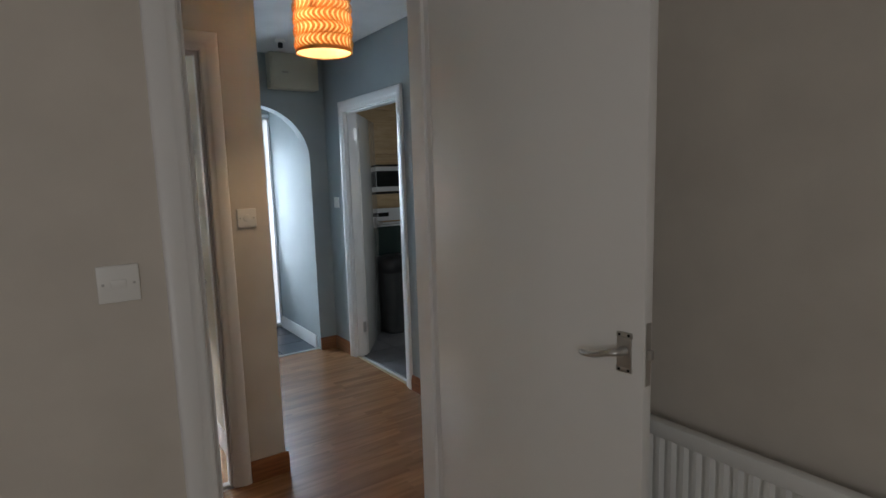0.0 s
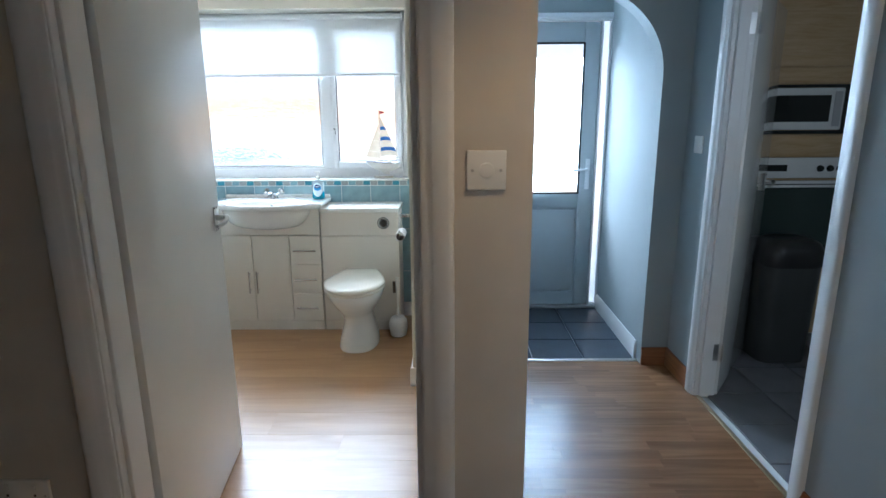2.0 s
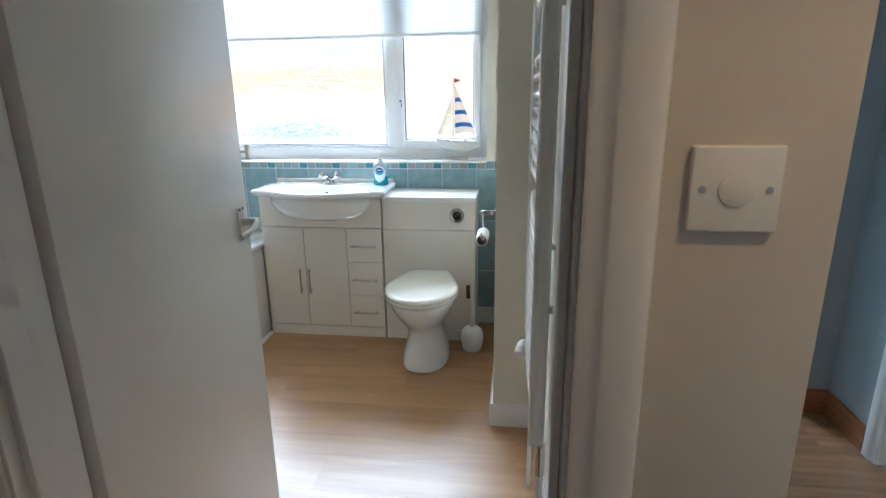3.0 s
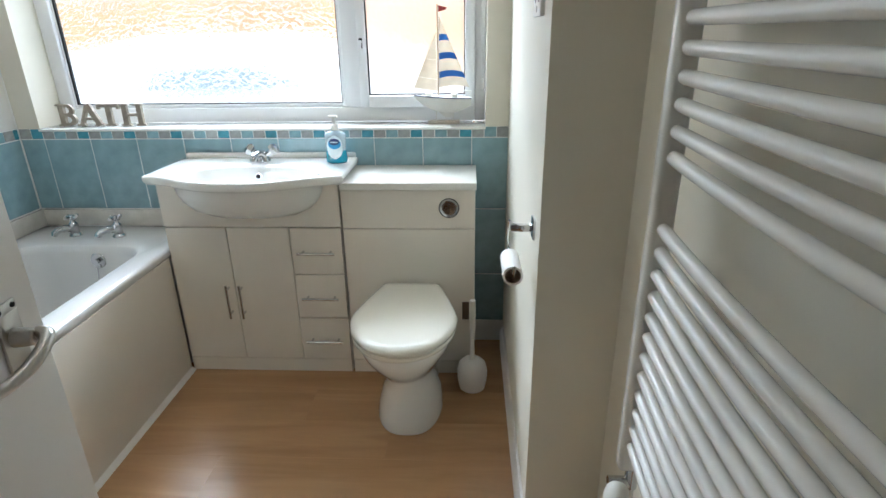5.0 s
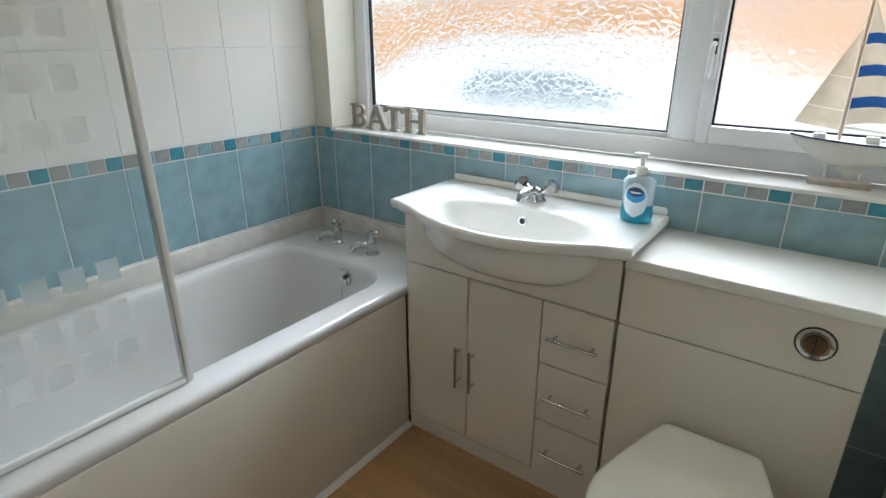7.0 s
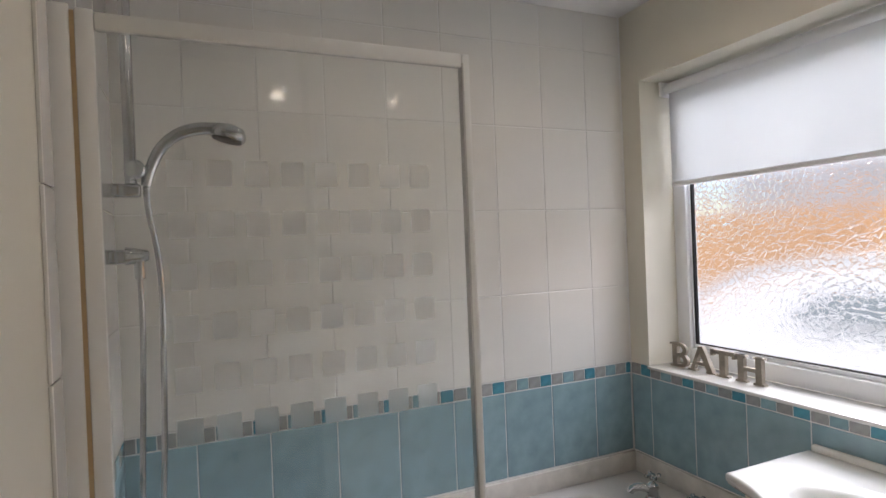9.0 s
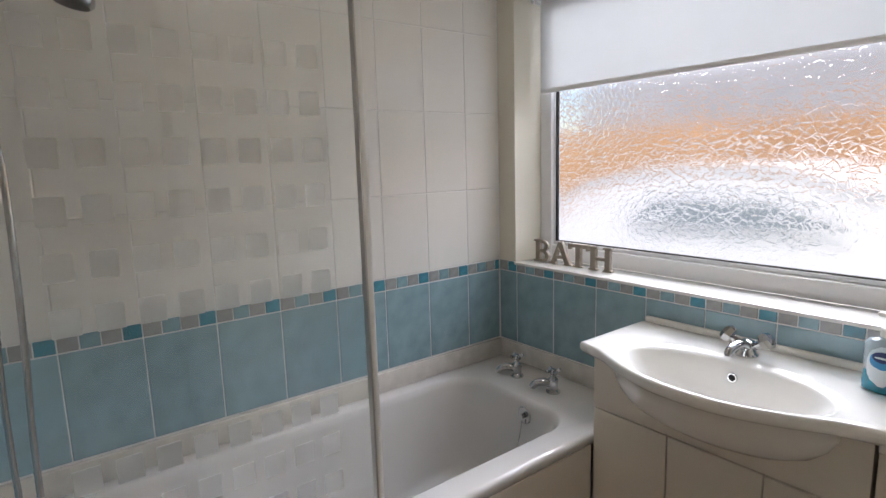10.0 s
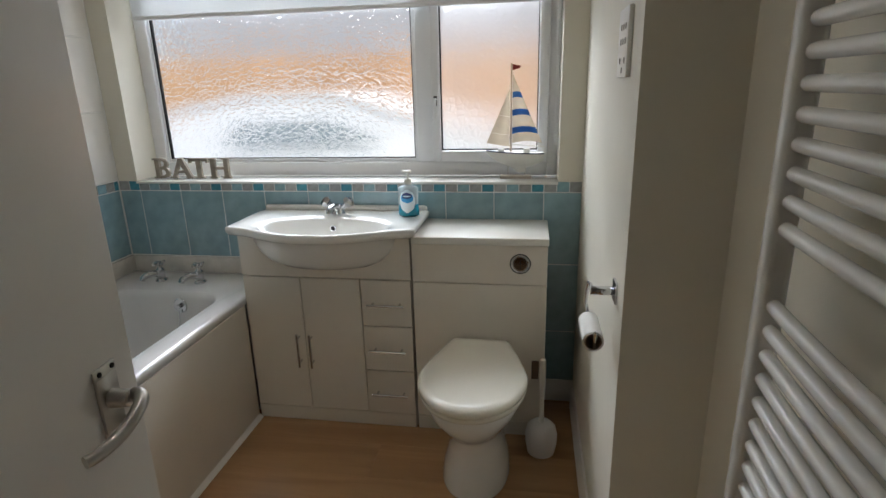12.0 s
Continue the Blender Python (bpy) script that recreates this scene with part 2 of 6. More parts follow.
def smooth(pts, k=6):
    """Catmull-Rom through points."""
    pts = [Vector(p) for p in pts]
    q = [pts[0]] + pts + [pts[-1]]
    res = []
    for i in range(1, len(q) - 2):
        for s in range(k):
            t = s / k
            a, b, c, d = q[i - 1], q[i], q[i + 1], q[i + 2]
            res.append(0.5 * ((2 * b) + (c - a) * t + (2 * a - 5 * b + 4 * c - d) * t * t + (3 * b - a - 3 * c + d) * t ** 3))
    return res + [pts[-1]]


def lathe(bm, prof, c=(0, 0, 0), n=24, axis="z"):
    c = Vector(c)
    rings = []
    for r, h in prof:
        ring = []
        for i in range(n):
            a = 2 * math.pi * i / n
            p = {"z": (r * math.cos(a), r * math.sin(a), h), "y": (r * math.cos(a), h, -r * math.sin(a)), "x": (h, r * math.cos(a), r * math.sin(a))}[axis]
            ring.append(c + Vector(p))
        rings.append(ring)
    loft(bm, rings)


def mesh_of(name, bm, material, sharp=35):
    bmesh.ops.recalc_face_normals(bm, faces=bm.faces)
    me = bpy.data.meshes.new(name)
    bm.to_mesh(me)
    bm.free()
    me.materials.append(material)
    for p in me.polygons:
        p.use_smooth = True
    me.set_sharp_from_angle(angle=radians(sharp))
    return me


WORLD_BUILT = {}


def thing(name, label, category, m=None, group="", kind="", local=False):
    """An Empty at the thing's base. Unless local, its parts are given in the world's coordinates."""
    ob = new(name)
    ob.matrix_basis = m or Matrix()
    ob.empty_display_size = 0.05
    WORLD_BUILT[ob.name] = not local
    return tagged(ob, label, category, group, kind)


def part(name, bm, material, parent, label="", sharp=35):
    ob = new(name, mesh_of(name, bm, material, sharp))
    ob.parent = parent
    if WORLD_BUILT.get(parent.name):
        ob.matrix_parent_inverse = parent.matrix_basis.inverted()
    if label:
        ob["label"] = label
    return ob


def solid(name, bm, material, label="", category="", group="", kind="", sharp=35):
    return tagged(new(name, mesh_of(name, bm, material, sharp)), label, category, group, kind)


def structure(name, boxes, material, label, category="", bev=0.0):
    bm = bmesh.new()
    for b in boxes:
        box(bm, *b, bev=bev)
    return solid(name, bm, material, label, category or name.split("_")[0], kind="structure")


def at(x, y, z=0.0, rz=0.0):
    return pose(x, y, z, 0, 0, rz)


B = bmesh.new

# ---- large structure ----
BW = 5.37                      # bathroom window wall, room face
WX0, WX1, WZ0, WZ1 = -1.508, 0.405, 1.0, 2.115   # window opening
floor_bath = structure("floor_bathroom", [(-1.7, 0.92, 2.74, 5.7, -0.1, -0.012)], GROUT, "bathroom floor of light oak laminate planks", "floor")
floor_hall = structure("floor_hall", [(-1.3, 2.0, 1.62, 2.74, -0.1, -0.012), (0.92, 2.0, 2.74, 4.55, -0.1, -0.012)], OAKH, "hall floor of brown oak laminate boards", "floor")
floor_porch = structure("floor_porch", [(0.8, 2.0, 4.55, 5.72, -0.1, -0.012)], GROUT, "porch floor of dark slate tiles", "floor")
floor_kitchen = structure("floor_kitchen", [(2.0, 4.3, 2.4, 5.9, -0.1, -0.012)], GROUT, "kitchen floor of grey stone tiles", "floor")
structure("floor_lounge", [(-1.7, 1.74, -1.7, 1.62, -0.1, 0.0)], CARPET, "beige carpet of the first room", "floor")
structure("ceiling_bathroom", [(-1.7, 0.8, 2.8, 5.6, 2.40, 2.5)], CEIL, "plain white bathroom ceiling", "ceiling")
structure("ceiling_hall", [(-1.3, 2.1, 1.66, 2.8, 2.445, 2.56), (0.8, 2.1, 2.8, 5.72, 2.445, 2.56)], CEIL, "plain white hall ceiling", "ceiling")
structure("ceiling_lounge", [(-1.7, 1.74, -1.7, 1.66, 2.46, 2.56)], CEIL, "plain white ceiling of the first room", "ceiling")
structure("ceiling_kitchen", [(2.1, 4.3, 2.4, 5.9, 2.44, 2.54)], CEIL, "plain white kitchen ceiling", "ceiling")
# window wall
structure("wall_window", [(-1.8, WX0, BW, 5.62, 0, 2.5), (WX1, 0.92, BW, 5.62, 0, 2.5),
                          (WX0, WX1, BW, 5.62, 0, WZ0 - 0.012), (WX0, WX1, BW, 5.62, WZ1, 2.5)], BATH_PAINT, "cream painted bathroom wall with the window", "wall")
structure("wall_bath_long", [(-1.8, -1.61, 3.4, BW, 0, 2.5)], GROUT, "long tiled wall beside the bath", "wall")
structure("wall_bath_end", [(-1.61, -0.36, 3.43, 3.56, 0, 2.5)], BATH_PAINT, "cream wall at the shower end of the bath", "wall")
structure("wall_bath_door_side", [(-0.46, -0.36, 2.86, 3.43, 0, 2.5)], BATH_PAINT, "cream wall behind the open bathroom door", "wall")
structure("wall_bath_east", [(0.70, 0.80, 2.86, 4.256, 0, 2.46), (0.50, 0.80, 4.256, BW, 0, 2.46)], BATH_PAINT, "cream bathroom wall with a boxed-out step", "wall")
structure("wall_hall_west", [(0.80, 0.89, 2.86, 5.72, 0, 2.46)], HALL_PAINT, "pale blue-grey hall side wall", "wall")
# wall with the bathroom door
DX0, DX1, DZ = -0.125, 0.636, 2.022
structure("wall_bath_door", [(-1.3, DX0 - 0.03, 2.74, 2.86, 0, 2.46), (DX1 + 0.03, 0.89, 2.74, 2.86, 0, 2.46), (DX0 - 0.03, DX1 + 0.03, 2.74, 2.86, DZ + 0.03, 2.46)],
          LOUNGE_PAINT, "warm cream wall holding the bathroom doorway", "wall")
# wall between first room and hall
NX0, NX1, NZ = 0.362, 1.085, 2.03
structure("wall_lounge_door", [(-1.7, NX0 - 0.03, 1.62, 1.74, 0, 2.46), (NX1 + 0.03, 2.05, 1.62, 1.74, 0, 2.46), (NX0 - 0.03, NX1 + 0.03, 1.62, 1.74, NZ + 0.03, 2.46)],
          LOUNGE_PAINT, "warm grey wall holding the first doorway", "wall")
structure("wall_lounge_east", [(1.62, 1.74, -1.7, 1.62, 0, 2.46)], LOUNGE_PAINT, "warm grey wall behind the radiator", "wall")
structure("wall_lounge_south", [(-1.8, 1.74, -1.8, -1.7, 0, 2.46)], LOUNGE_PAINT, "plain wall behind the start", "wall")
structure("wall_lounge_west", [(-1.8, -1.7, -1.7, 1.74, 0, 2.46)], LOUNGE_PAINT, "plain wall of the first room", "wall")
structure("wall_hall_end", [(-1.4, -1.3, 1.62, 2.86, 0, 2.46)], HALL_PAINT, "plain end wall of the hall", "wall")
# hall side wall with the kitchen door
KX, KY0, KY1, KZ = 1.96, 3.33, 4.14, 1.975
structure("wall_kitchen_door", [(KX, KX + 0.1, 1.74, KY0 - 0.03, 0, 2.46), (KX, KX + 0.1, KY1 + 0.03, 4.52, 0, 2.46), (KX, KX + 0.1, KY0 - 0.03, KY1 + 0.03, KZ + 0.03, 2.46)],
          HALL_PAINT, "pale blue-grey hall wall with the kitchen doorway", "wall")


def arch_wall():
    """Wall across the hall with a round-headed opening."""
    bm = B()
    xl, xr, zs, zt = 0.90, 1.81, 1.62, 2.05
    cx, n = (xl + xr) / 2, 24
    pts = [(xl, 0.0), (xl, zs)] + [(cx - (xr - xl) / 2 * math.cos(math.pi * i / n), zs + (zt - zs) * math.sin(math.pi * i / n)) for i in range(1, n)] + [(xr, zs), (xr, 0.0)]
    tops = [(0.89, 0.0), (0.89, 2.46)] + [(xl + (xr - xl) * i / n, 2.46) for i in range(1, n)] + [(2.06, 2.46), (2.06, 0.0)]
    rows = [[bm.verts.new((x, y, z)) for x, z in line] for y in (4.52, 4.64) for line in (pts, tops)]
    for i in range(len(pts) - 1):
        bm.faces.new((rows[0][i], rows[0][i + 1], rows[1][i + 1], rows[1][i]))
        bm.faces.new((rows[2][i], rows[3][i], rows[3][i + 1], rows[2][i + 1]))
        bm.faces.new((rows[0][i], rows[2][i], rows[2][i + 1], rows[0][i + 1]))
        bm.faces.new((rows[1][i], rows[1][i + 1], rows[3][i + 1], rows[3][i]))
    solid("wall_arch", bm, HALL_PAINT, "pale blue-grey wall with a rounded archway to the porch", "wall", kind="structure")


arch_wall()
structure("wall_porch_east", [(1.81, 2.06, 4.64, 5.72, 0, 2.46)], HALL_PAINT, "pale blue porch side wall", "wall")
structure("wall_porch_front", [(0.89, 0.91, 5.52, 5.72, 0, 2.46), (0.91, 1.81, 5.52, 5.72, 2.085, 2.46)], HALL_PAINT, "outer wall round the front door", "wall")
# kitchen shell
structure("wall_kitchen_far", [(2.06, 4.3, 5.8, 5.9, 0, 2.46)], BATH_PAINT, "plain kitchen wall", "wall")
structure("wall_kitchen_east", [(4.2, 4.3, 2.4, 5.8, 0, 2.46)], BATH_PAINT, "plain kitchen side wall", "wall")
structure("wall_kitchen_south", [(2.06, 4.2, 2.4, 2.5, 0, 2.46)], BATH_PAINT, "plain kitchen end wall", "wall")
structure("wall_kitchen_west", [(2.06, 2.1, 4.64, 5.8, 0, 2.46)], BATH_PAINT, "plain kitchen inner wall", "wall")


# ---- door frames, doors ----
def architrave_profile(w=0.075, d=0.018):
    """Section of a moulded architrave: (across from the inner edge, proud of the wall)."""
    return [(0, 0), (0, d * 0.45), (0.006, d * 0.62), (w * 0.32, d * 0.7), (w * 0.38, d * 0.95), (w * 0.8, d), (w - 0.006, d * 0.92), (w, d * 0.6), (w, 0)]


def moulding(bm, path, prof, out):
    """Sweeps a section round a doorway: path of (along, up) corners; out maps (along, up, proud) to a place."""
    n = len(path)
    rings = []
    for i, (a, z) in enumerate(path):
        if i == 0:
            da, dz = -1.0 if path[1][0] > a or path[2][0] > a else 1.0, 0.0
        elif i == n - 1:
            da, dz = 1.0 if path[0][0] < a else -1.0, 0.0
        else:
            da, dz = (-1.0 if i == 1 else 1.0) * (1 if path[0][0] < path[-1][0] else -1), 1.0
        rings.append([out(a + da * s, z + dz * s, d) for s, d in prof])
    loft(bm, rings)


def door_frame(name, label, a0, a1, h, w0, w1, along_x=True, stop=0.05, sides=(True, True)):
    """Lining, stops and architraves of a doorway in a wall from w0 to w1."""
    f = thing(name, label, "door frame", kind="structure")
    P = (lambda a, w, z: Vector((a, w, z))) if along_x else (lambda a, w, z: Vector((w, a, z)))

    def bx(nm, a_0, a_1, v0, v1, z0, z1):
        bm = B()
        p, q = P(a_0, v0, z0), P(a_1, v1, z1)
        box(bm, min(p.x, q.x), max(p.x, q.x), min(p.y, q.y), max(p.y, q.y), z0, z1, 0.002, 1)
        part(nm, bm, WHITE, f)
    bx("lining", a0 - 0.03, a0, w0 - 0.002, w1 + 0.002, 0, h)
    bx("lining", a1, a1 + 0.03, w0 - 0.002, w1 + 0.002, 0, h)
    bx("lining_head", a0 - 0.03, a1 + 0.03, w0 - 0.002, w1 + 0.002, h, h + 0.03)
    bx("door_stop", a0, a0 + 0.013, w0 + 0.02, w0 + 0.02 + stop, 0, h)
    bx("door_stop", a1 - 0.013, a1, w0 + 0.02, w0 + 0.02 + stop, 0, h)
    bx("door_stop", a0 + 0.013, a1 - 0.013, w0 + 0.02, w0 + 0.02 + stop, h - 0.013, h)
    for side, w, sg in ((sides[0], w0, -1), (sides[1], w1, 1)):
        if side:
            bm = B()
            moulding(bm, [(a0 - 0.006, 0.001), (a0 - 0.006, h + 0.006), (a1 + 0.006, h + 0.006), (a1 + 0.006, 0.001)], architrave_profile(),
                     lambda a, z, d: P(a, w + sg * d, z))
            part("architrave", bm, WHITE, f, sharp=50)
    return f


frame_1 = door_frame("door_frame_1", "white gloss door frame of the first room", NX0, NX1, NZ, 1.62, 1.74)
frame_2 = door_frame("door_frame_2", "white gloss moulded frame of the bathroom doorway", DX0, DX1, DZ, 2.74, 2.86, stop=0.045)
frame_3 = door_frame("door_frame_3", "white gloss moulded frame of the kitchen doorway", KY0, KY1, KZ, KX, KX + 0.1, along_x=False)
# strike plates and hinge leaves let into the linings
for frame_, b in ((frame_1, (NX0 - 0.001, NX0 + 0.0016, 1.635, 1.657, 0.985, 1.115)), (frame_2, (DX1 - 0.0016, DX1 + 0.001, 2.832, 2.853, 0.985, 1.105))):
    bm = B()
    box(bm, *b, 0.0006, 1)
    plate_ = part("strike_plate", bm, SATIN, frame_, "worn satin metal strike plate")
    bm = B()
    cx_ = b[0] - 0.0004 if frame_ is frame_2 else b[0] + 0.0010
    box(bm, cx_, cx_ + 0.002, b[2] + 0.005, b[3] - 0.005, 1.035, 1.065)
    part("latch_hole", bm, DARK, plate_)
for z in (0.24, 1.805):
    bm = B()
    box(bm, KX + 0.066, KX + 0.101, KY1 - 0.0024, KY1 + 0.001, z - 0.045, z + 0.045, 0.0006, 1)
    part("hinge_leaf", bm, SATIN, frame_3, "steel butt hinge leaf")


def lever_handle(parent, m, flip=1):
    """Short back plate with a curved lever. Local: x along the door to its free edge, y out of the face."""
    bm = B()
    box(bm, -0.019, 0.019, 0.0, 0.005, -0.036, 0.036, 0.002, 2, m)
    for z in (-0.041, 0.041):
        box(bm, -0.021, 0.021, 0.0, 0.0046, z - 0.0075, z + 0.0075, 0.003, 2, m)
    plate = part("back_plate", bm, SATIN, parent, "worn satin metal back plate")
    for z in (-0.042, 0.042):
        for x in (-0.012, 0.012):
            bm = B()
            cyl(bm, m @ Vector((x, 0.004, z)), m @ Vector((x, 0.0062, z)), 0.0034, 8)
            part("screw", bm, DARK, plate)
    bm = B()
    cyl(bm, m @ Vector((0, 0.004, 0.004)), m @ Vector((0, 0.03, 0.004)), 0.0125, 16, 0.0105, 0.002)
    part("collar", bm, SATIN, plate)
    bm = B()
    pts = smooth([m @ Vector(p) for p in ((0.006, 0.03, 0.006), (0.0, 0.042, 0.007), (-0.018, 0.05, 0.004), (-0.05, 0.050, -0.006), (-0.082, 0.042, -0.012), (-0.098, 0.034, -0.013))], 5)
    n = len(pts)
    sweep(bm, pts, [0.009 - 0.002 * i / n for i in range(n)], 12)
    part("lever", bm, SATIN, plate, "curved satin metal lever")


def flush_door(name, label, hinge, ang, width, height, side, thick=0.036, hz=1.07, edge_gap=0.06, both=True, hinges=True, skin=DOORW):
    """A plain flush leaf. hinge: its corner; ang: direction of the leaf from the hinge; side: +1 leaf body to the left of that direction."""
    t = thing(name, label, "door", pose(hinge[0], hinge[1], 0.0, 0, 0, ang), kind="structure", local=True)
    bm = B()
    y0, y1 = (0, thick) if side > 0 else (-thick, 0)
    box(bm, 0.0, width, y0, y1, 0.008, height, 0.003, 2)
    part("leaf", bm, skin, t)
    lever_handle(t, Matrix.Translation((width - edge_gap, y1, hz)))
    if both:
        lever_handle(t, Matrix.Translation((width - edge_gap, y0, hz)) @ Matrix.Diagonal((1, -1, 1, 1)))
    bm = B()
    box(bm, width - 0.001, width + 0.0015, (y0 + y1) / 2 - 0.011, (y0 + y1) / 2 + 0.011, hz - 0.075, hz + 0.075, 0.0005, 1)
    part("latch_plate", bm, SATIN, t)
    bm = B()
    box(bm, width, width + 0.012, (y0 + y1) / 2 - 0.007, (y0 + y1) / 2 + 0.007, hz - 0.012, hz + 0.012, 0.002, 1)
    part("latch_bolt", bm, SATIN, t)
    for z in (0.24, height - 0.16) if hinges else ():
        bm = B()
        cyl(bm, (-0.004, (y0 + y1) / 2 + (0.5 * thick + 0.004) * -side, z - 0.045), (-0.004, (y0 + y1) / 2 + (0.5 * thick + 0.004) * -side, z + 0.045), 0.006, 10)
        box(bm, 0.0, 0.03, (y1 if side < 0 else y0) - 0.001, (y1 if side < 0 else y0) + 0.001, z - 0.045, z + 0.045)
        part("hinge", bm, SATIN, t)
    return t


flush_door("door_1", "white painted flush door standing wide open, satin lever handle", (NX1 - 0.008, 1.605), -85, 0.745, 2.015, 1, hz=1.03, edge_gap=0.048, hinges=False)
flush_door("door_2", "white painted bathroom door standing open, satin lever handle", (DX0 + 0.012, 2.88), 97.2, 0.80, 2.0, 1, hz=1.03)
flush_door("door_3", "white glossy kitchen door standing open inwards", (KX + 0.115, KY1 - 0.006), 53, 0.77, 1.965, 1, hz=1.04, skin=GLOSSD)


# ---- skirtings ----
def skirting(name, runs, h, d, material, label):
    """runs: (x0, y0, x1, y1, nx, ny): a wall line and the side it faces."""
    bm = B()
    for x0, y0, x1, y1, nx, ny in runs:
        prof = [(0, 0), (d, 0), (d, h * 0.72), (d * 0.6, h * 0.88), (d * 0.45, h), (0, h)]
        loft(bm, [[(x + nx * s, y + ny * s, z) for s, z in prof] for x, y in ((x0, y0), (x1, y1))])
    solid(name, bm, material, label, "skirting", kind="structure")


skirting("baseboard_hall", [(DX1 + 0.082, 2.74, 0.905, 2.74, 0, -1), (0.89, 2.728, 0.89, 4.52, 1, 0), (-1.3, 2.74, DX0 - 0.082, 2.74, 0, -1), (KX, KY1 + 0.082, KX, 4.52, -1, 0),
                            (KX, 1.74, KX, KY0 - 0.082, -1, 0), (1.81, 4.52, KX, 4.52, 0, -1)], 0.105, 0.015, SKIRTW, "orange-brown stained wooden skirting in the hall")
skirting("baseboard_bath", [(0.5, 4.256, 0.5, 5.30, -1, 0), (0.486, 4.256, 0.7, 4.256, 0, -1), (0.70, 2.86, 0.70, 4.242, -1, 0), (0.36, BW - 0.01, 0.5, BW - 0.01, 0, -1)], 0.10, 0.016, WHITE, "white painted bathroom skirting")
skirting("baseboard_porch", [(1.81, 4.60, 1.81, 5.50, -1, 0)], 0.11, 0.015, WHITE, "white painted porch skirting")
skirting("baseboard_lounge", [(-1.7, 1.62, NX0 - 0.09, 1.62, 0, -1), (NX1 + 0.09, 1.62, 1.62, 1.62, 0, -1), (1.62, -1.7, 1.62, 1.62, -1, 0)], 0.105, 0.015, SKIRTW, "stained skirting of the first room")
structure("threshold_porch", [(0.90, 1.81, 4.555, 4.585, -0.012, 0.006)], SATIN, "metal threshold strip at the porch", "threshold", 0.002)
structure("threshold_kitchen", [(KX + 0.008, KX + 0.03, KY0, KY1, -0.012, 0.005)], mat("brass_strip", (0.55, 0.43, 0.27), 0.35, 0.8, bump=0.01), "brass threshold strip at the kitchen", "threshold", 0.002)
structure("threshold_bathroom", [(DX0, DX1, 2.775, 2.81, -0.012, 0.006)], SATIN, "metal threshold strip at the bathroom", "threshold", 0.002)

# ---- bathroom window ----
win = thing("window_1", "white plastic window with obscured glass and one opening light", "window", at(-0.56, 5.55, WZ0), kind="structure")
for nm, dims in (("frame_side", (WX0, WX0 + 0.062, WZ0, WZ1)), ("frame_side", (WX1 - 0.045, WX1, WZ0, WZ1)), ("frame_bottom", (WX0 + 0.062, WX1 - 0.045, WZ0, WZ0 + 0.062)),
                 ("frame_top", (WX0 + 0.062, WX1 - 0.045, WZ1 - 0.062, WZ1)), ("mullion", (-0.205, -0.135, WZ0 + 0.062, WZ1 - 0.062))):
    bm = B()
    box(bm, dims[0], dims[1], 5.525, 5.585, dims[2], dims[3], 0.006, 2)
    part(nm, bm, UPVC, win)
# beads round the fixed pane
for x0, x1, z0, z1 in ((-1.446, -1.437, WZ0 + 0.062, WZ1 - 0.062), (-0.222, -0.205, WZ0 + 0.062, WZ1 - 0.062), (-1.437, -0.222, WZ0 + 0.062, WZ0 + 0.078), (-1.437, -0.222, WZ1 - 0.078, WZ1 - 0.062)):
    bm = B()
    box(bm, x0, x1, 5.538, 5.56, z0, z1, 0.004, 2)
    part("glazing_bead", bm, UPVC, win)
# dark gasket round the fixed pane
for x0, x1, z0, z1 in ((-1.437, -1.428, 1.078, 2.037), (-0.226, -0.222, 1.078, 2.037), (-1.428, -0.226, 1.078, 1.082)):
    bm = B()
    box(bm, x0, x1, 5.543, 5.557, z0, z1)
    part("gasket", bm, DARK, win)
bm = B()
box(bm, -1.428, -0.226, 5.547, 5.553, 1.082, 2.037)
pane = part("pane", bm, OBSC, win, "crackle-patterned obscured glass")
pane.visible_shadow = False
# opening light
sash = B()
box(sash, -0.135, -0.10, 5.505, 5.565, WZ0 + 0.062, WZ1 - 0.062, 0.006)
sash = part("sash_stile", sash, UPVC, win)
for nm, dims in (("sash_stile", (0.318, 0.36, WZ0 + 0.062, WZ1 - 0.062)), ("sash_rail", (-0.10, 0.318, WZ0 + 0.062, WZ0 + 0.112)), ("sash_rail", (-0.10, 0.318, WZ1 - 0.112, WZ1 - 0.062))):
    bm = B()
    box(bm, dims[0], dims[1], 5.505, 5.565, dims[2], dims[3], 0.006)
    part(nm, bm, UPVC, win)
for x0, x1, z0, z1 in ((-0.10, -0.095, 1.112, 2.003), (0.313, 0.318, 1.112, 2.003), (-0.095, 0.313, 1.112, 1.117)):
    bm = B()
    box(bm, x0, x1, 5.53, 5.545, z0, z1)
    part("gasket", bm, DARK, win)
bm = B()
box(bm, -0.095, 0.313, 5.535, 5.541, 1.117, 2.003)
pane = part("pane", bm, OBSC2, win, "finely stippled obscured glass")
pane.visible_shadow = False
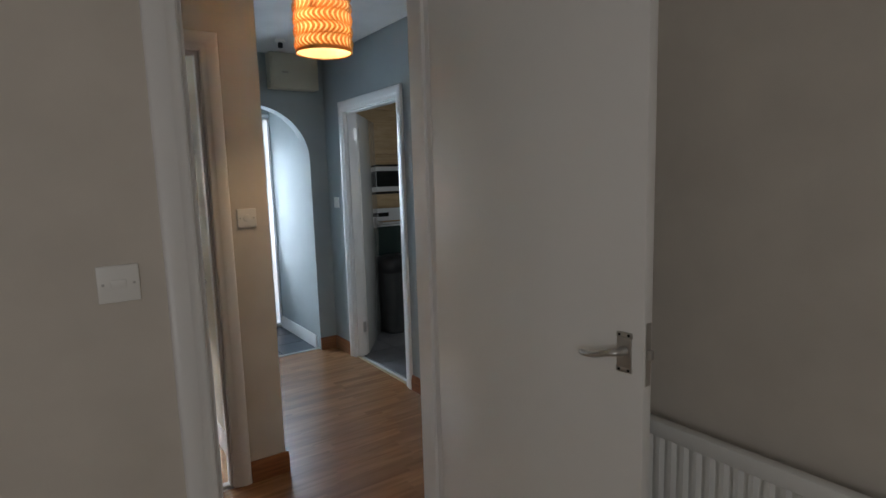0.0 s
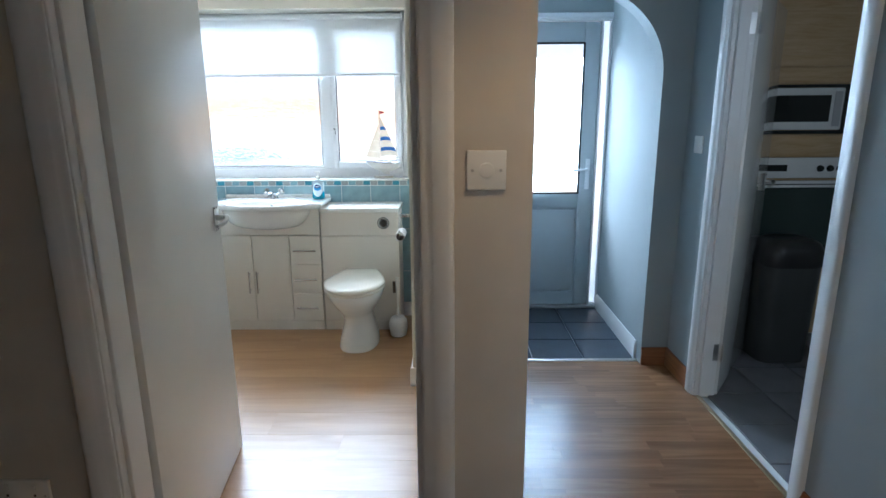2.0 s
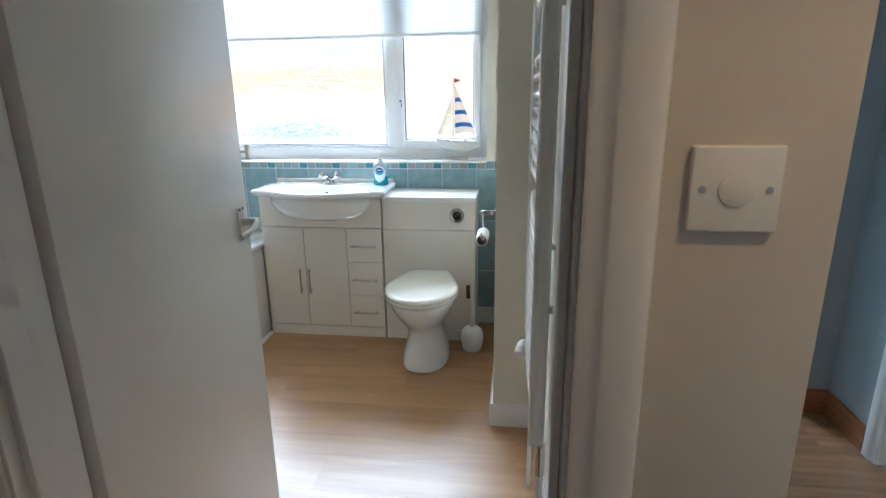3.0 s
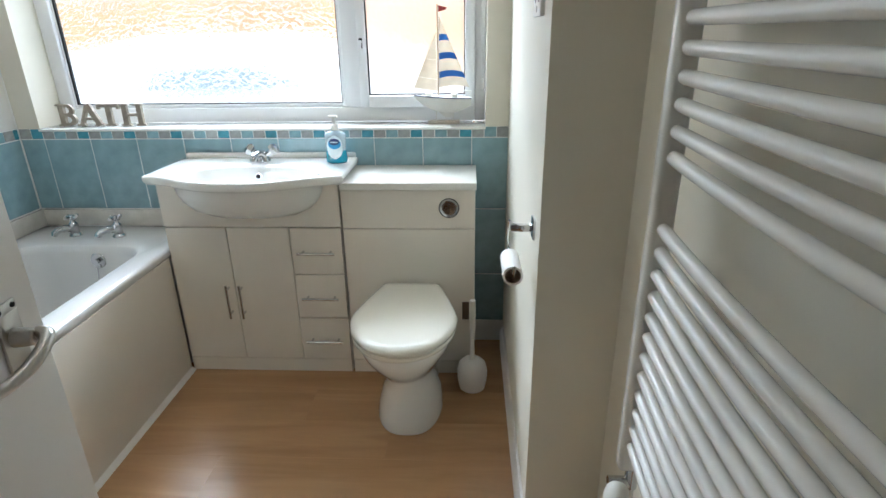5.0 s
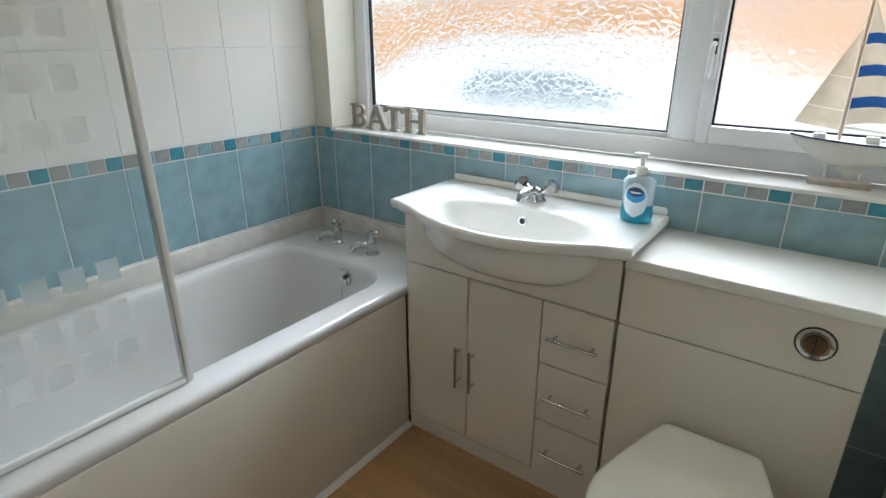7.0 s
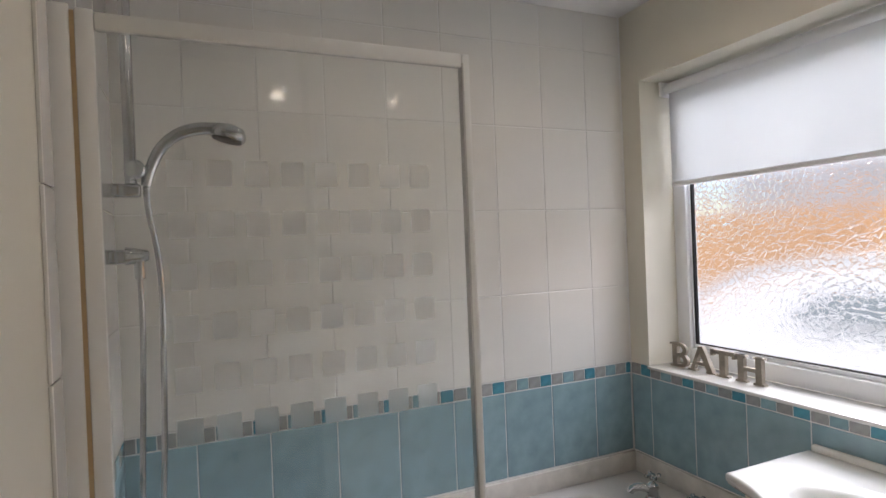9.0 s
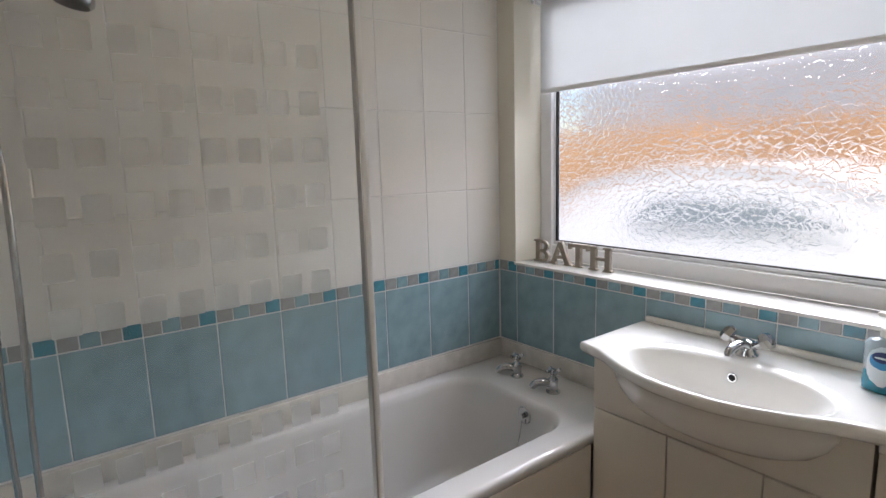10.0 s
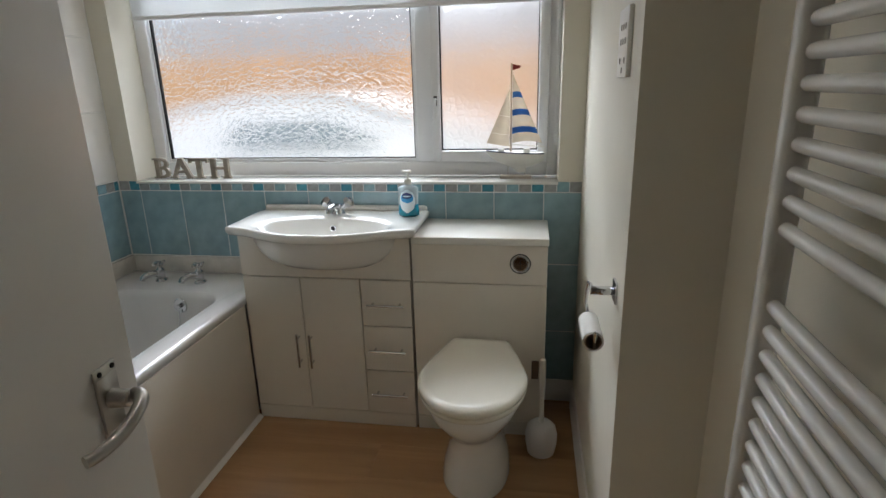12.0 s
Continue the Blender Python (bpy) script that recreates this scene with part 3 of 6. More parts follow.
# catch on the sash stile
bm = B()
box(bm, -0.128, -0.106, 5.493, 5.506, 1.24, 1.36, 0.004)
catch = part("window_handle", bm, UPVC, win, "white casement handle with a steel lock")
bm = B()
sweep(bm, smooth([(-0.117, 5.496, 1.33), (-0.117, 5.475, 1.33), (-0.117, 5.468, 1.31), (-0.119, 5.466, 1.27), (-0.121, 5.468, 1.245)], 4), 0.007, 10)
part("lever", bm, UPVC, catch)
bm = B()
box(bm, -0.124, -0.110, 5.487, 5.4935, 1.305, 1.345, 0.002)
part("lock", bm, DARK, catch, "dark key lock")
bm = B()
box(bm, WX0, WX1, BW - 0.012, 5.525, WZ0 - 0.012, WZ0, 0.003)
solid("window_sill", bm, WTILE, "white glazed bathroom window sill", "window sill", kind="structure")

# roller blind
bl = thing("roller_blind", "white translucent roller blind, half lowered in the window", "blind", at(-0.56, 5.49, 2.08))
bm = B()
n = 40
top = [(-1.47 + 1.835 * i / n, 5.487 + 0.002 * math.sin(i * 0.9), 2.075) for i in range(n + 1)]
bot = [(-1.47 + 1.835 * i / n, 5.487 + 0.004 * math.sin(i * 0.35), 1.712) for i in range(n + 1)]
loft(bm, [[(a[0], a[1] - 0.001, a[2]), (a[0], a[1] + 0.001, a[2]), (b[0], b[1] + 0.001, b[2]), (b[0], b[1] - 0.001, b[2])] for a, b in zip(top, bot)])
bmesh.ops.recalc_face_normals(bm, faces=bm.faces[:])
FABRIC = mat("blind_fabric", (0.78, 0.79, 0.79), 0.9, bump=0.0, var=0.02)
nt = FABRIC.node_tree
tr = nt.nodes.new("ShaderNodeBsdfTranslucent")
tr.inputs[0].default_value = (0.9, 0.92, 0.93, 1)
mx = nt.nodes.new("ShaderNodeMixShader")
mx.inputs[0].default_value = 0.34
nt.links.new(nt.nodes["Principled BSDF"].outputs[0], mx.inputs[1])
nt.links.new(tr.outputs[0], mx.inputs[2])
nt.links.new(mx.outputs[0], nt.nodes["Material Output"].inputs[0])
part("fabric", bm, FABRIC, bl)
bm = B()
cyl(bm, (-1.48, 5.487, 2.085), (0.375, 5.487, 2.085), 0.02, 20)
part("roller", bm, UPVC, bl)
bm = B()
box(bm, -1.47, 0.365, 5.481, 5.493, 1.698, 1.716, 0.004)
part("bottom_bar", bm, UPVC, bl)
for x in (-1.498, 0.372):
    bm = B()
    box(bm, x, x + 0.014, 5.46, 5.515, 2.055, 2.112, 0.003)
    part("bracket", bm, UPVC, bl)
bm = B()
sweep(bm, smooth([(0.383, 5.475, 2.06), (0.386, 5.474, 1.7), (0.386, 5.474, 1.35), (0.388, 5.476, 1.17), (0.392, 5.477, 1.155), (0.395, 5.478, 1.17), (0.394, 5.482, 1.5), (0.392, 5.482, 2.06)], 5), 0.0018, 6)
part("cord", bm, UPVC, bl)
bm = B()
box(bm, 0.385, 0.404, 5.468, 5.484, 1.14, 1.18, 0.003)
part("cord_clip", bm, UPVC, bl)

# ---- bath ----
bath = thing("bathtub", "white acrylic bath with a rounded rim and flat side panel", "bath", at(-1.24, 4.46))


def round_rect(x0, x1, y0, y1, r, z, n=8):
    pts = []
    for cx, cy, a0 in ((x1 - r, y1 - r, 0), (x0 + r, y1 - r, 90), (x0 + r, y0 + r, 180), (x1 - r, y0 + r, 270)):
        for i in range(n + 1):
            a = radians(a0 + 90 * i / n)
            pts.append((cx + r * math.cos(a), cy + r * math.sin(a), z))
    return pts


bm = B()
RIM = 0.566
loft(bm, [round_rect(-1.597, -0.878, 3.565, BW - 0.014, 0.012, RIM - 0.04), round_rect(-1.599, -0.871, 3.563, BW - 0.012, 0.014, RIM - 0.028), round_rect(-1.597, -0.871, 3.563, BW - 0.012, 0.014, RIM - 0.012),
          round_rect(-1.595, -0.878, 3.567, BW - 0.014, 0.012, RIM - 0.002), round_rect(-1.59, -0.891, 3.572, BW - 0.02, 0.012, RIM),
          round_rect(-1.535, -0.965, 3.66, 5.115, 0.13, RIM), round_rect(-1.525, -0.975, 3.675, 5.105, 0.125, RIM - 0.006), round_rect(-1.518, -0.985, 3.69, 5.095, 0.12, RIM - 0.03),
          round_rect(-1.49, -1.005, 3.78, 5.07, 0.13, 0.38), round_rect(-1.46, -1.03, 3.90, 5.04, 0.14, 0.24), round_rect(-1.40, -1.08, 4.0, 4.98, 0.12, 0.20)], cap0=False)
part("tub", bm, ACRYL, bath, sharp=60)
bm = B()
box(bm, -0.886, -0.870, 3.57, 5.062, 0.0, RIM - 0.035, 0.003)
part("side_panel", bm, PANEL, bath, "cream-white flat bath panel")
bm = B()
loft(bm, [[(-0.870 + s, y, z) for s, z in ((0, 0), (0.016, 0), (0.013, 0.008), (0.006, 0.014), (0, 0.017))] for y in (3.57, 5.06)])
part("floor_trim", bm, WHITE, bath)
bm = B()
lathe(bm, [(0.001, -0.002), (0.030, -0.004), (0.033, 0.0), (0.030, 0.004), (0.024, 0.005)], (-1.185, 5.083, 0.508), 20, "y")
ov = part("overflow", bm, CHROME, bath, "round chrome overflow with a plug chain")
bm = B()
sweep(bm, smooth([(-1.185, 5.07, 0.49), (-1.187, 5.06, 0.43), (-1.196, 5.045, 0.37), (-1.195, 5.02, 0.30), (-1.19, 4.98, 0.22)], 4), 0.0022, 6)
part("chain", bm, CHROME, ov)
bm = B()
cyl(bm, (-1.185, 5.078, 0.508), (-1.185, 5.066, 0.508), 0.009, 10)
part("plug_rest", bm, CHROME, ov)


def pillar_tap(x, y, ang):
    t = thing("bath_tap", "chrome pillar tap with a crosshead on the bath rim", "tap", at(x, y, RIM, ang), group="bath taps", local=True)
    bm = B()
    lathe(bm, [(0.001, 0), (0.026, 0), (0.027, 0.004), (0.025, 0.009), (0.019, 0.014), (0.0175, 0.034), (0.020, 0.04), (0.019, 0.054), (0.013, 0.060), (0.010, 0.07), (0.011, 0.074), (0.0, 0.076)], n=20)
    part("body", bm, CHROME, t)
    bm = B()
    sweep(bm, smooth([(0, -0.006, 0.034), (0, -0.03, 0.038), (0, -0.052, 0.036), (0, -0.070, 0.028), (0, -0.078, 0.016)], 5), [0.0155] * 8 + [0.0145] * 6 + [0.0135] * 7, 12)
    part("spout", bm, CHROME, t)
    bm = B()
    lathe(bm, [(0.0, 0.074), (0.010, 0.075), (0.011, 0.084), (0.008, 0.092), (0.0, 0.094)], n=14)
    for a in range(4):
        d = Vector((math.cos(a * math.pi / 2 + 0.5), math.sin(a * math.pi / 2 + 0.5), 0))
        sweep(bm, [d * 0.006 + Vector((0, 0, 0.084)), d * 0.018 + Vector((0, 0, 0.084)), d * 0.024 + Vector((0, 0, 0.085)), d * 0.029 + Vector((0, 0, 0.085))], [0.0055, 0.006, 0.0082, 0.006], 8)
    part("crosshead", bm, CHROME, t)


pillar_tap(-1.362, 5.225, -50)
pillar_tap(-1.163, 5.215, -50)

# ---- shower screen ----
GLASS = mat("clear_glass", (0.96, 0.98, 0.975), 0.02, bump=0, var=0.0, trans=1.0, ior=1.45)
FROST = mat("frosted_print", (0.935, 0.94, 0.935), 0.5, bump=0.0, var=0.0, trans=1.0, ior=1.14)
SX = -0.945
scr = thing("shower_screen", "clear glass bath screen with frosted squares and white frame", "shower screen", at(SX, 3.95, RIM))
bm = B()
box(bm, SX - 0.0025, SX + 0.0025, 3.63, 4.325, RIM + 0.016, 1.90)
pane = part("glass", bm, GLASS, scr)
pane.visible_shadow = False
for nm, b in (("end_post", (SX - 0.009, SX + 0.009, 4.322, 4.34, RIM + 0.004, 1.922)), ("wall_channel", (SX - 0.013, SX + 0.013, 3.562, 3.597, RIM + 0.004, 1.93)),
              ("hinge_profile", (SX - 0.012, SX + 0.012, 3.604, 3.632, RIM + 0.004, 1.925)), ("top_rail", (SX - 0.009, SX + 0.009, 3.632, 4.322, 1.892, 1.922)), ("bottom_rail", (SX - 0.008, SX + 0.008, 3.632, 4.322, RIM + 0.002, RIM + 0.018))):
    bm = B()
    box(bm, *b, bev=0.003)
    part(nm, bm, ENAMEL, scr)
bm = B()
box(bm, SX - 0.0105, SX + 0.0105, 4.3195, 4.3235, RIM + 0.02, 1.90)
part("seal", bm, SATIN, scr)
# narrow orange-brown strip filling the gap beside the hinge profile
bm = B()
box(bm, SX - 0.010, SX + 0.010, 3.597, 3.604, RIM + 0.006, 1.92)
part("hinge_seal", bm, mat("orange_brown_strip", (0.50, 0.36, 0.20), 0.6, bump=0), scr, "orange-brown strip between channel and hinge profile")
sq = None
for z in (0.715, 0.808, 0.901, 1.186, 1.279, 1.372, 1.465, 1.558, 1.651):
    for c in range(8):
        y = 4.212 - 0.0655 * c
        if sq is None:
            bm = B()
            box(bm, -0.0006, 0.0006, -0.0215, 0.0215, -0.024, 0.024)
            sq = mesh_of("frosted_square", bm, FROST)
        ob = new("frosted_square", sq)
        ob.visible_shadow = False
        ob.parent, ob.matrix_parent_inverse = scr, scr.matrix_basis.inverted()
        ob.matrix_basis = at(SX + 0.0035, y, z)

# ---- shower riser, head, hose ----
sh = thing("shower_set", "chrome shower head on a riser rail with metal hose", "shower", at(-1.25, 3.6, 1.5))
SHX = -1.25
bm = B()
cyl(bm, (SHX, 3.645, 1.64), (SHX, 3.645, 2.26), 0.0125, 16)
part("riser_rail", bm, CHROME, sh)
bm = B()
box(bm, SHX - 0.02, SHX + 0.02, 3.561, 3.665, 1.637, 1.667, 0.008, 3)
cyl(bm, (SHX - 0.03, 3.655, 1.697), (SHX + 0.03, 3.655, 1.697), 0.022, 18, rim=0.004)
part("slider_bracket", bm, CHROME, sh)
bm = B()
sweep(bm, smooth([(SHX, 3.674, 1.662), (SHX, 3.682, 1.694), (SHX, 3.704, 1.744), (SHX, 3.740, 1.780), (SHX, 3.788, 1.797), (SHX, 3.835, 1.797)], 6),
      [0.011 + 0.004 * min(1, i / 24) for i in range(31)], 14)
part("handset", bm, CHROME, sh)
bm = B()
hm = Matrix.Translation((SHX, 3.851, 1.785)) @ Euler((radians(-14), 0, 0)).to_matrix().to_4x4()
rings = [[hm @ Vector(p) for p in circle((0, 0, z), (0, 0, 1), r, 24)] for r, z in ((0.012, 0.026), (0.034, 0.018), (0.041, 0.004), (0.041, -0.006), (0.037, -0.012))]
loft(bm, rings)
head = part("spray_head", bm, CHROME, sh)
bm = B()
loft(bm, [[hm @ Vector(p) for p in circle((0, 0, z), (0, 0, 1), r, 24)] for r, z in ((0.034, -0.0115), (0.033, -0.0145), (0.012, -0.016))])
part("spray_plate", bm, mat("dark_spray_plate", (0.12, 0.12, 0.12), 0.5, bump=0.4, bscale=700), head, "dark grey spray plate")
bm = B()
box(bm, SHX - 0.018, SHX + 0.018, 3.561, 3.63, 1.49, 1.522, 0.008, 3)
cyl(bm, (SHX, 3.625, 1.507), (SHX, 3.675, 1.507), 0.021, 18, 0.013, 0.004)
cyl(bm, (SHX, 3.655, 1.50), (SHX, 3.655, 1.455), 0.0115, 14, rim=0.002)
part("hose_outlet", bm, CHROME, sh)


def ribbed_hose(name, pts, r, parent, step=0.0045):
    pts = smooth(pts, 30)
    dense, acc = [pts[0]], 0.0
    for a, b in zip(pts, pts[1:]):
        acc += (b - a).length
        if acc >= step:
            dense.append(b)
            acc = 0.0
    bm = B()
    sweep(bm, dense, [r if i % 2 else r * 0.84 for i in range(len(dense))], 8)
    part(name, bm, CHROME, parent, "ribbed chrome hose", sharp=80)


ribbed_hose("hose", [(SHX, 3.674, 1.662), (SHX, 3.678, 1.60), (SHX, 3.693, 1.50), (SHX, 3.697, 1.38), (SHX, 3.690, 1.1), (SHX, 3.680, 0.9), (SHX + 0.005, 3.674, 0.66), (SHX + 0.01, 3.66, 0.62),
                     (SHX + 0.008, 3.645, 0.66), (SHX, 3.642, 0.95), (SHX, 3.655, 1.3), (SHX, 3.655, 1.457)], 0.0075, sh)

# ---- vanity unit ----
VX0, VX1, VF = -0.867, -0.158, 5.063
van = thing("vanity_unit", "white basin cabinet with two doors and three drawers", "cabinet", at(-0.513, 5.2))
bm = B()
box(bm, VX0 + 0.004, VX1 - 0.002, VF + 0.05, BW - 0.012, 0.0, 0.655, 0.001, 1)
box(bm, VX0 + 0.004, VX0 + 0.02, VF + 0.019, VF + 0.05, 0.0, 0.655)
box(bm, VX1 - 0.018, VX1 - 0.002, VF + 0.019, VF + 0.05, 0.0, 0.655)
box(bm, VX0 + 0.004, VX0 + 0.02, VF + 0.019, BW - 0.012, 0.655, 0.835)
box(bm, VX1 - 0.018, VX1 - 0.002, VF + 0.019, BW - 0.012, 0.655, 0.835)
part("body", bm, PANEL, van)
bm = B()
left, right, mid = VX0 + 0.002, VX1 - 0.002, -0.505
outline = [(left, 0.664), (right, 0.664), (right, 0.842), (mid + 0.238, 0.842), (mid + 0.238, 0.80), (mid + 0.205, 0.745), (mid - 0.205, 0.745), (mid - 0.238, 0.80), (mid - 0.238, 0.842), (left, 0.842)]
front, back = [[bm.verts.new((x, y, z)) for x, z in outline] for y in (VF + 0.001, VF + 0.018)]
bm.faces.new(front)
bm.faces.new(back[::-1])
for k in range(len(outline)):
    bm.faces.new((front[k], back[k], back[(k + 1) % len(outline)], front[(k + 1) % len(outline)]))
part("top_fascia", bm, PANEL, van)
bm = B()
box(bm, VX0 + 0.002, VX1 - 0.004, VF + 0.003, VF + 0.018, 0.0, 0.062, 0.001, 1)
part("plinth", bm, PANEL, van)


def bar_handle(parent, p, length, vertical):
    d = Vector((0, 0, 1)) if vertical else Vector((1, 0, 0))
    p = Vector(p)
    bm = B()
    cyl(bm, p - d * length / 2 + Vector((0, -0.028, 0)), p + d * length / 2 + Vector((0, -0.028, 0)), 0.0052, 12, rim=0.001)
    for s in (-1, 1):
        q = p + d * s * (length / 2 - 0.02)
        cyl(bm, q, q + Vector((0, -0.028, 0)), 0.0045, 10)
    part("bar_handle", bm, CHROME, parent, "slim chrome bar handle")


for x0, x1, hx in ((VX0 + 0.003, -0.6205, -0.646), (-0.6165, -0.3685, -0.592)):
    bm = B()
    box(bm, x0, x1, VF, VF + 0.017, 0.066, 0.660, 0.0015, 1)
    d = part("cabinet_door", bm, PANEL, van)
    bar_handle(d, (hx, VF, 0.345), 0.15, True)
for z0, z1 in ((0.067, 0.2625), (0.2665, 0.4610), (0.465, 0.660)):
    bm = B()
    box(bm, -0.364, VX1 - 0.003, VF - 0.004, VF + 0.017, z0, z1, 0.0015, 1)
    d = part("drawer_front", bm, PANEL, van)
    bar_handle(d, (-0.262, VF - 0.004, (z0 + z1) / 2), 0.15, False)

# ---- basin ----
BXL, BXR, BYB = -0.885, -0.128, BW - 0.006


def basin_front(x):
    u = (x + 0.505) / 0.26
    return 5.012 + 0.012 * math.exp(-((abs(u) - 1.25) / 0.25) ** 2) - 0.112 * math.exp(-(abs(u) ** 2.6))


def basin_outline(f, z, n=96):
    """Outline of the basin slab seen from above, shrunk by f towards the bowl."""
    c = Vector((-0.505, 5.12))
    pts = []
    for i in range(n):
        a = 2 * math.pi * i / n
        d = Vector((math.cos(a), math.sin(a)))
        lo, hi = 0.0, 0.8
        for _ in range(22):
            m = (lo + hi) / 2
            p = c + d * m
            if BXL < p.x < BXR and p.y < BYB and p.y > basin_front(p.x):
                lo = m
            else:
                hi = m
        p = c + d * lo * f
        pts.append((p.x, p.y, z))
    return pts


def ell(cx, cy, a, b, z, n=96):
    return [(cx + a * math.cos(2 * math.pi * i / n), cy + b * math.sin(2 * math.pi * i / n), z) for i in range(n)]


def ray_ell(cx, cy, a, b, z, n=96):
    """An ellipse whose points lie on the same rays as the outline's."""
    pts, ox, oy = [], -0.505 - cx, 5.12 - cy
    for i in range(n):
        dx, dy = math.cos(2 * math.pi * i / n), math.sin(2 * math.pi * i / n)
        qa, qb, qc = (dx / a) ** 2 + (dy / b) ** 2, 2 * (ox * dx / a ** 2 + oy * dy / b ** 2), (ox / a) ** 2 + (oy / b) ** 2 - 1
        k = (-qb + math.sqrt(max(0.0, qb * qb - 4 * qa * qc))) / (2 * qa)
        pts.append((-0.505 + dx * k, 5.12 + dy * k, z))
    return pts


def between(p, q, k, z):
    return [(a[0] + (b[0] - a[0]) * k, a[1] + (b[1] - a[1]) * k, z) for a, b in zip(p, q)]


basin = thing("wash_basin", "white ceramic inset basin with a bowed front edge", "basin", at(-0.505, 5.15, 0.84))
bm = B()
lip, edge = basin_outline(0.975, 0.8805), ray_ell(-0.497, 5.062, 0.270, 0.137, 0.876)
belly = [ray_ell(-0.505, 5.09, a, b, z) for a, b, z in ((0.07, 0.03, 0.703), (0.135, 0.06, 0.707), (0.195, 0.09, 0.719), (0.24, 0.12, 0.742), (0.27, 0.14, 0.772), (0.288, 0.155, 0.806), (0.298, 0.162, 0.838))]
loft(bm, belly + [basin_outline(0.955, 0.845), basin_outline(0.985, 0.852),
          basin_outline(1.0, 0.861), basin_outline(1.0, 0.871), basin_outline(0.993, 0.878), lip,
          between(lip, edge, 0.35, 0.8805), between(lip, edge, 0.75, 0.879), edge, ray_ell(-0.497, 5.062, 0.258, 0.129, 0.868),
          ray_ell(-0.497, 5.064, 0.235, 0.119, 0.842), ray_ell(-0.497, 5.066, 0.20, 0.103, 0.805), ray_ell(-0.497, 5.07, 0.15, 0.08, 0.772), ell(-0.505, 5.10, 0.05, 0.035, 0.750), ell(-0.505, 5.11, 0.02, 0.014, 0.747)])
body = part("bowl", bm, CERAMIC, basin, sharp=70)
bm = B()
box(bm, BXL + 0.01, BXR - 0.012, BYB - 0.022, BYB, 0.872, 0.899, 0.011, 4)
part("upstand", bm, CERAMIC, basin)
bm = B()
lathe(bm, [(0.0, -0.001), (0.0125, -0.002), (0.013, 0.002), (0.009, 0.003)], (-0.497, 5.163, 0.842), 18, "y")
part("overflow_ring", bm, CHROME, body)
bm = B()
cyl(bm, (-0.497, 5.1615, 0.842), (-0.497, 5.1595, 0.842), 0.0085, 14)
part("overflow_hole", bm, DARK, body)

# mixer tap
tap = thing("basin_mixer_tap", "chrome basin mixer tap with two faceted heads", "tap", at(-0.505, 5.262, 0.879))
bm = B()
lathe(bm, [(0.0, 0), (0.029, 0), (0.030, 0.004), (0.024, 0.012), (0.020, 0.03), (0.018, 0.042), (0.0, 0.046)], (-0.505, 5.262, 0.879), 20)
sweep(bm, smooth([(-0.505, 5.26, 0.90), (-0.505, 5.23, 0.918), (-0.505, 5.19, 0.922), (-0.505, 5.158, 0.915), (-0.505, 5.150, 0.902)], 6), [0.016 - 0.006 * i / 24 for i in range(25)], 12)
part("body", bm, CHROME, tap)
for s in (-1, 1):
    bm = B()
    a = Vector((-0.505 + s * 0.014, 5.262, 0.905))
    d = Vector((s * 0.75, -0.12, 0.55)).normalized()
    cyl(bm, a, a + d * 0.032, 0.011, 12)
    rings = [circle(a + d * h, d, r, 6) for h, r in ((0.03, 0.012), (0.036, 0.023), (0.052, 0.025), (0.06, 0.017), (0.062, 0.006))]
    loft(bm, rings)
    part("tap_head", bm, CHROME, tap, sharp=15)

# ---- soap bottle ----
soap = thing("soap_dispenser", "clear plastic pump bottle of blue hand soap", "soap bottle", at(-0.195, 5.24, 0.88))
cx, cy, cz = -0.195, 5.24, 0.8805
LIQ = mat("blue_soap", (0.02, 0.42, 0.62), 0.08, bump=0, var=0.03, trans=0.35, coat=0.6)
CLEARP = mat("clear_bottle_plastic", (0.72, 0.84, 0.90), 0.1, bump=0, var=0.02, trans=0.45, coat=0.5)
bm = B()
loft(bm, [ell(cx, cy, a, b, cz + z, 28) for a, b, z in ((0.036, 0.022, 0), (0.042, 0.027, 0.004), (0.043, 0.028, 0.02), (0.041, 0.027, 0.045), (0.0405, 0.0265, 0.05))])
bot = part("soap", bm, LIQ, soap, "turquoise liquid soap")
bm = B()
loft(bm, [ell(cx, cy, a, b, cz + z, 28) for a, b, z in ((0.0405, 0.0265, 0.0502), (0.041, 0.027, 0.075), (0.043, 0.027, 0.10), (0.043, 0.026, 0.112), (0.034, 0.022, 0.122), (0.016, 0.015, 0.127), (0.014, 0.014, 0.132))])
part("bottle", bm, CLEARP, soap)
bm = B()
lathe(bm, [(0.0, 0.13), (0.0155, 0.13), (0.016, 0.148), (0.013, 0.152), (0.006, 0.153), (0.0055, 0.178), (0.0, 0.178)], (cx, cy, cz), 16)
pump = part("pump_collar", bm, PLASTIC, soap)
bm = B()
box(bm, cx - 0.022, cx + 0.014, cy - 0.009, cy + 0.009, cz + 0.176, cz + 0.186, 0.003)
part("pump_head", bm, PLASTIC, pump)
LABW = mat("label_white", (0.75, 0.86, 0.90), 0.4, bump=0)
LABN = mat("label_navy", (0.02, 0.04, 0.16), 0.4, bump=0)
LABB = mat("label_blue", (0.05, 0.33, 0.66), 0.4, bump=0)


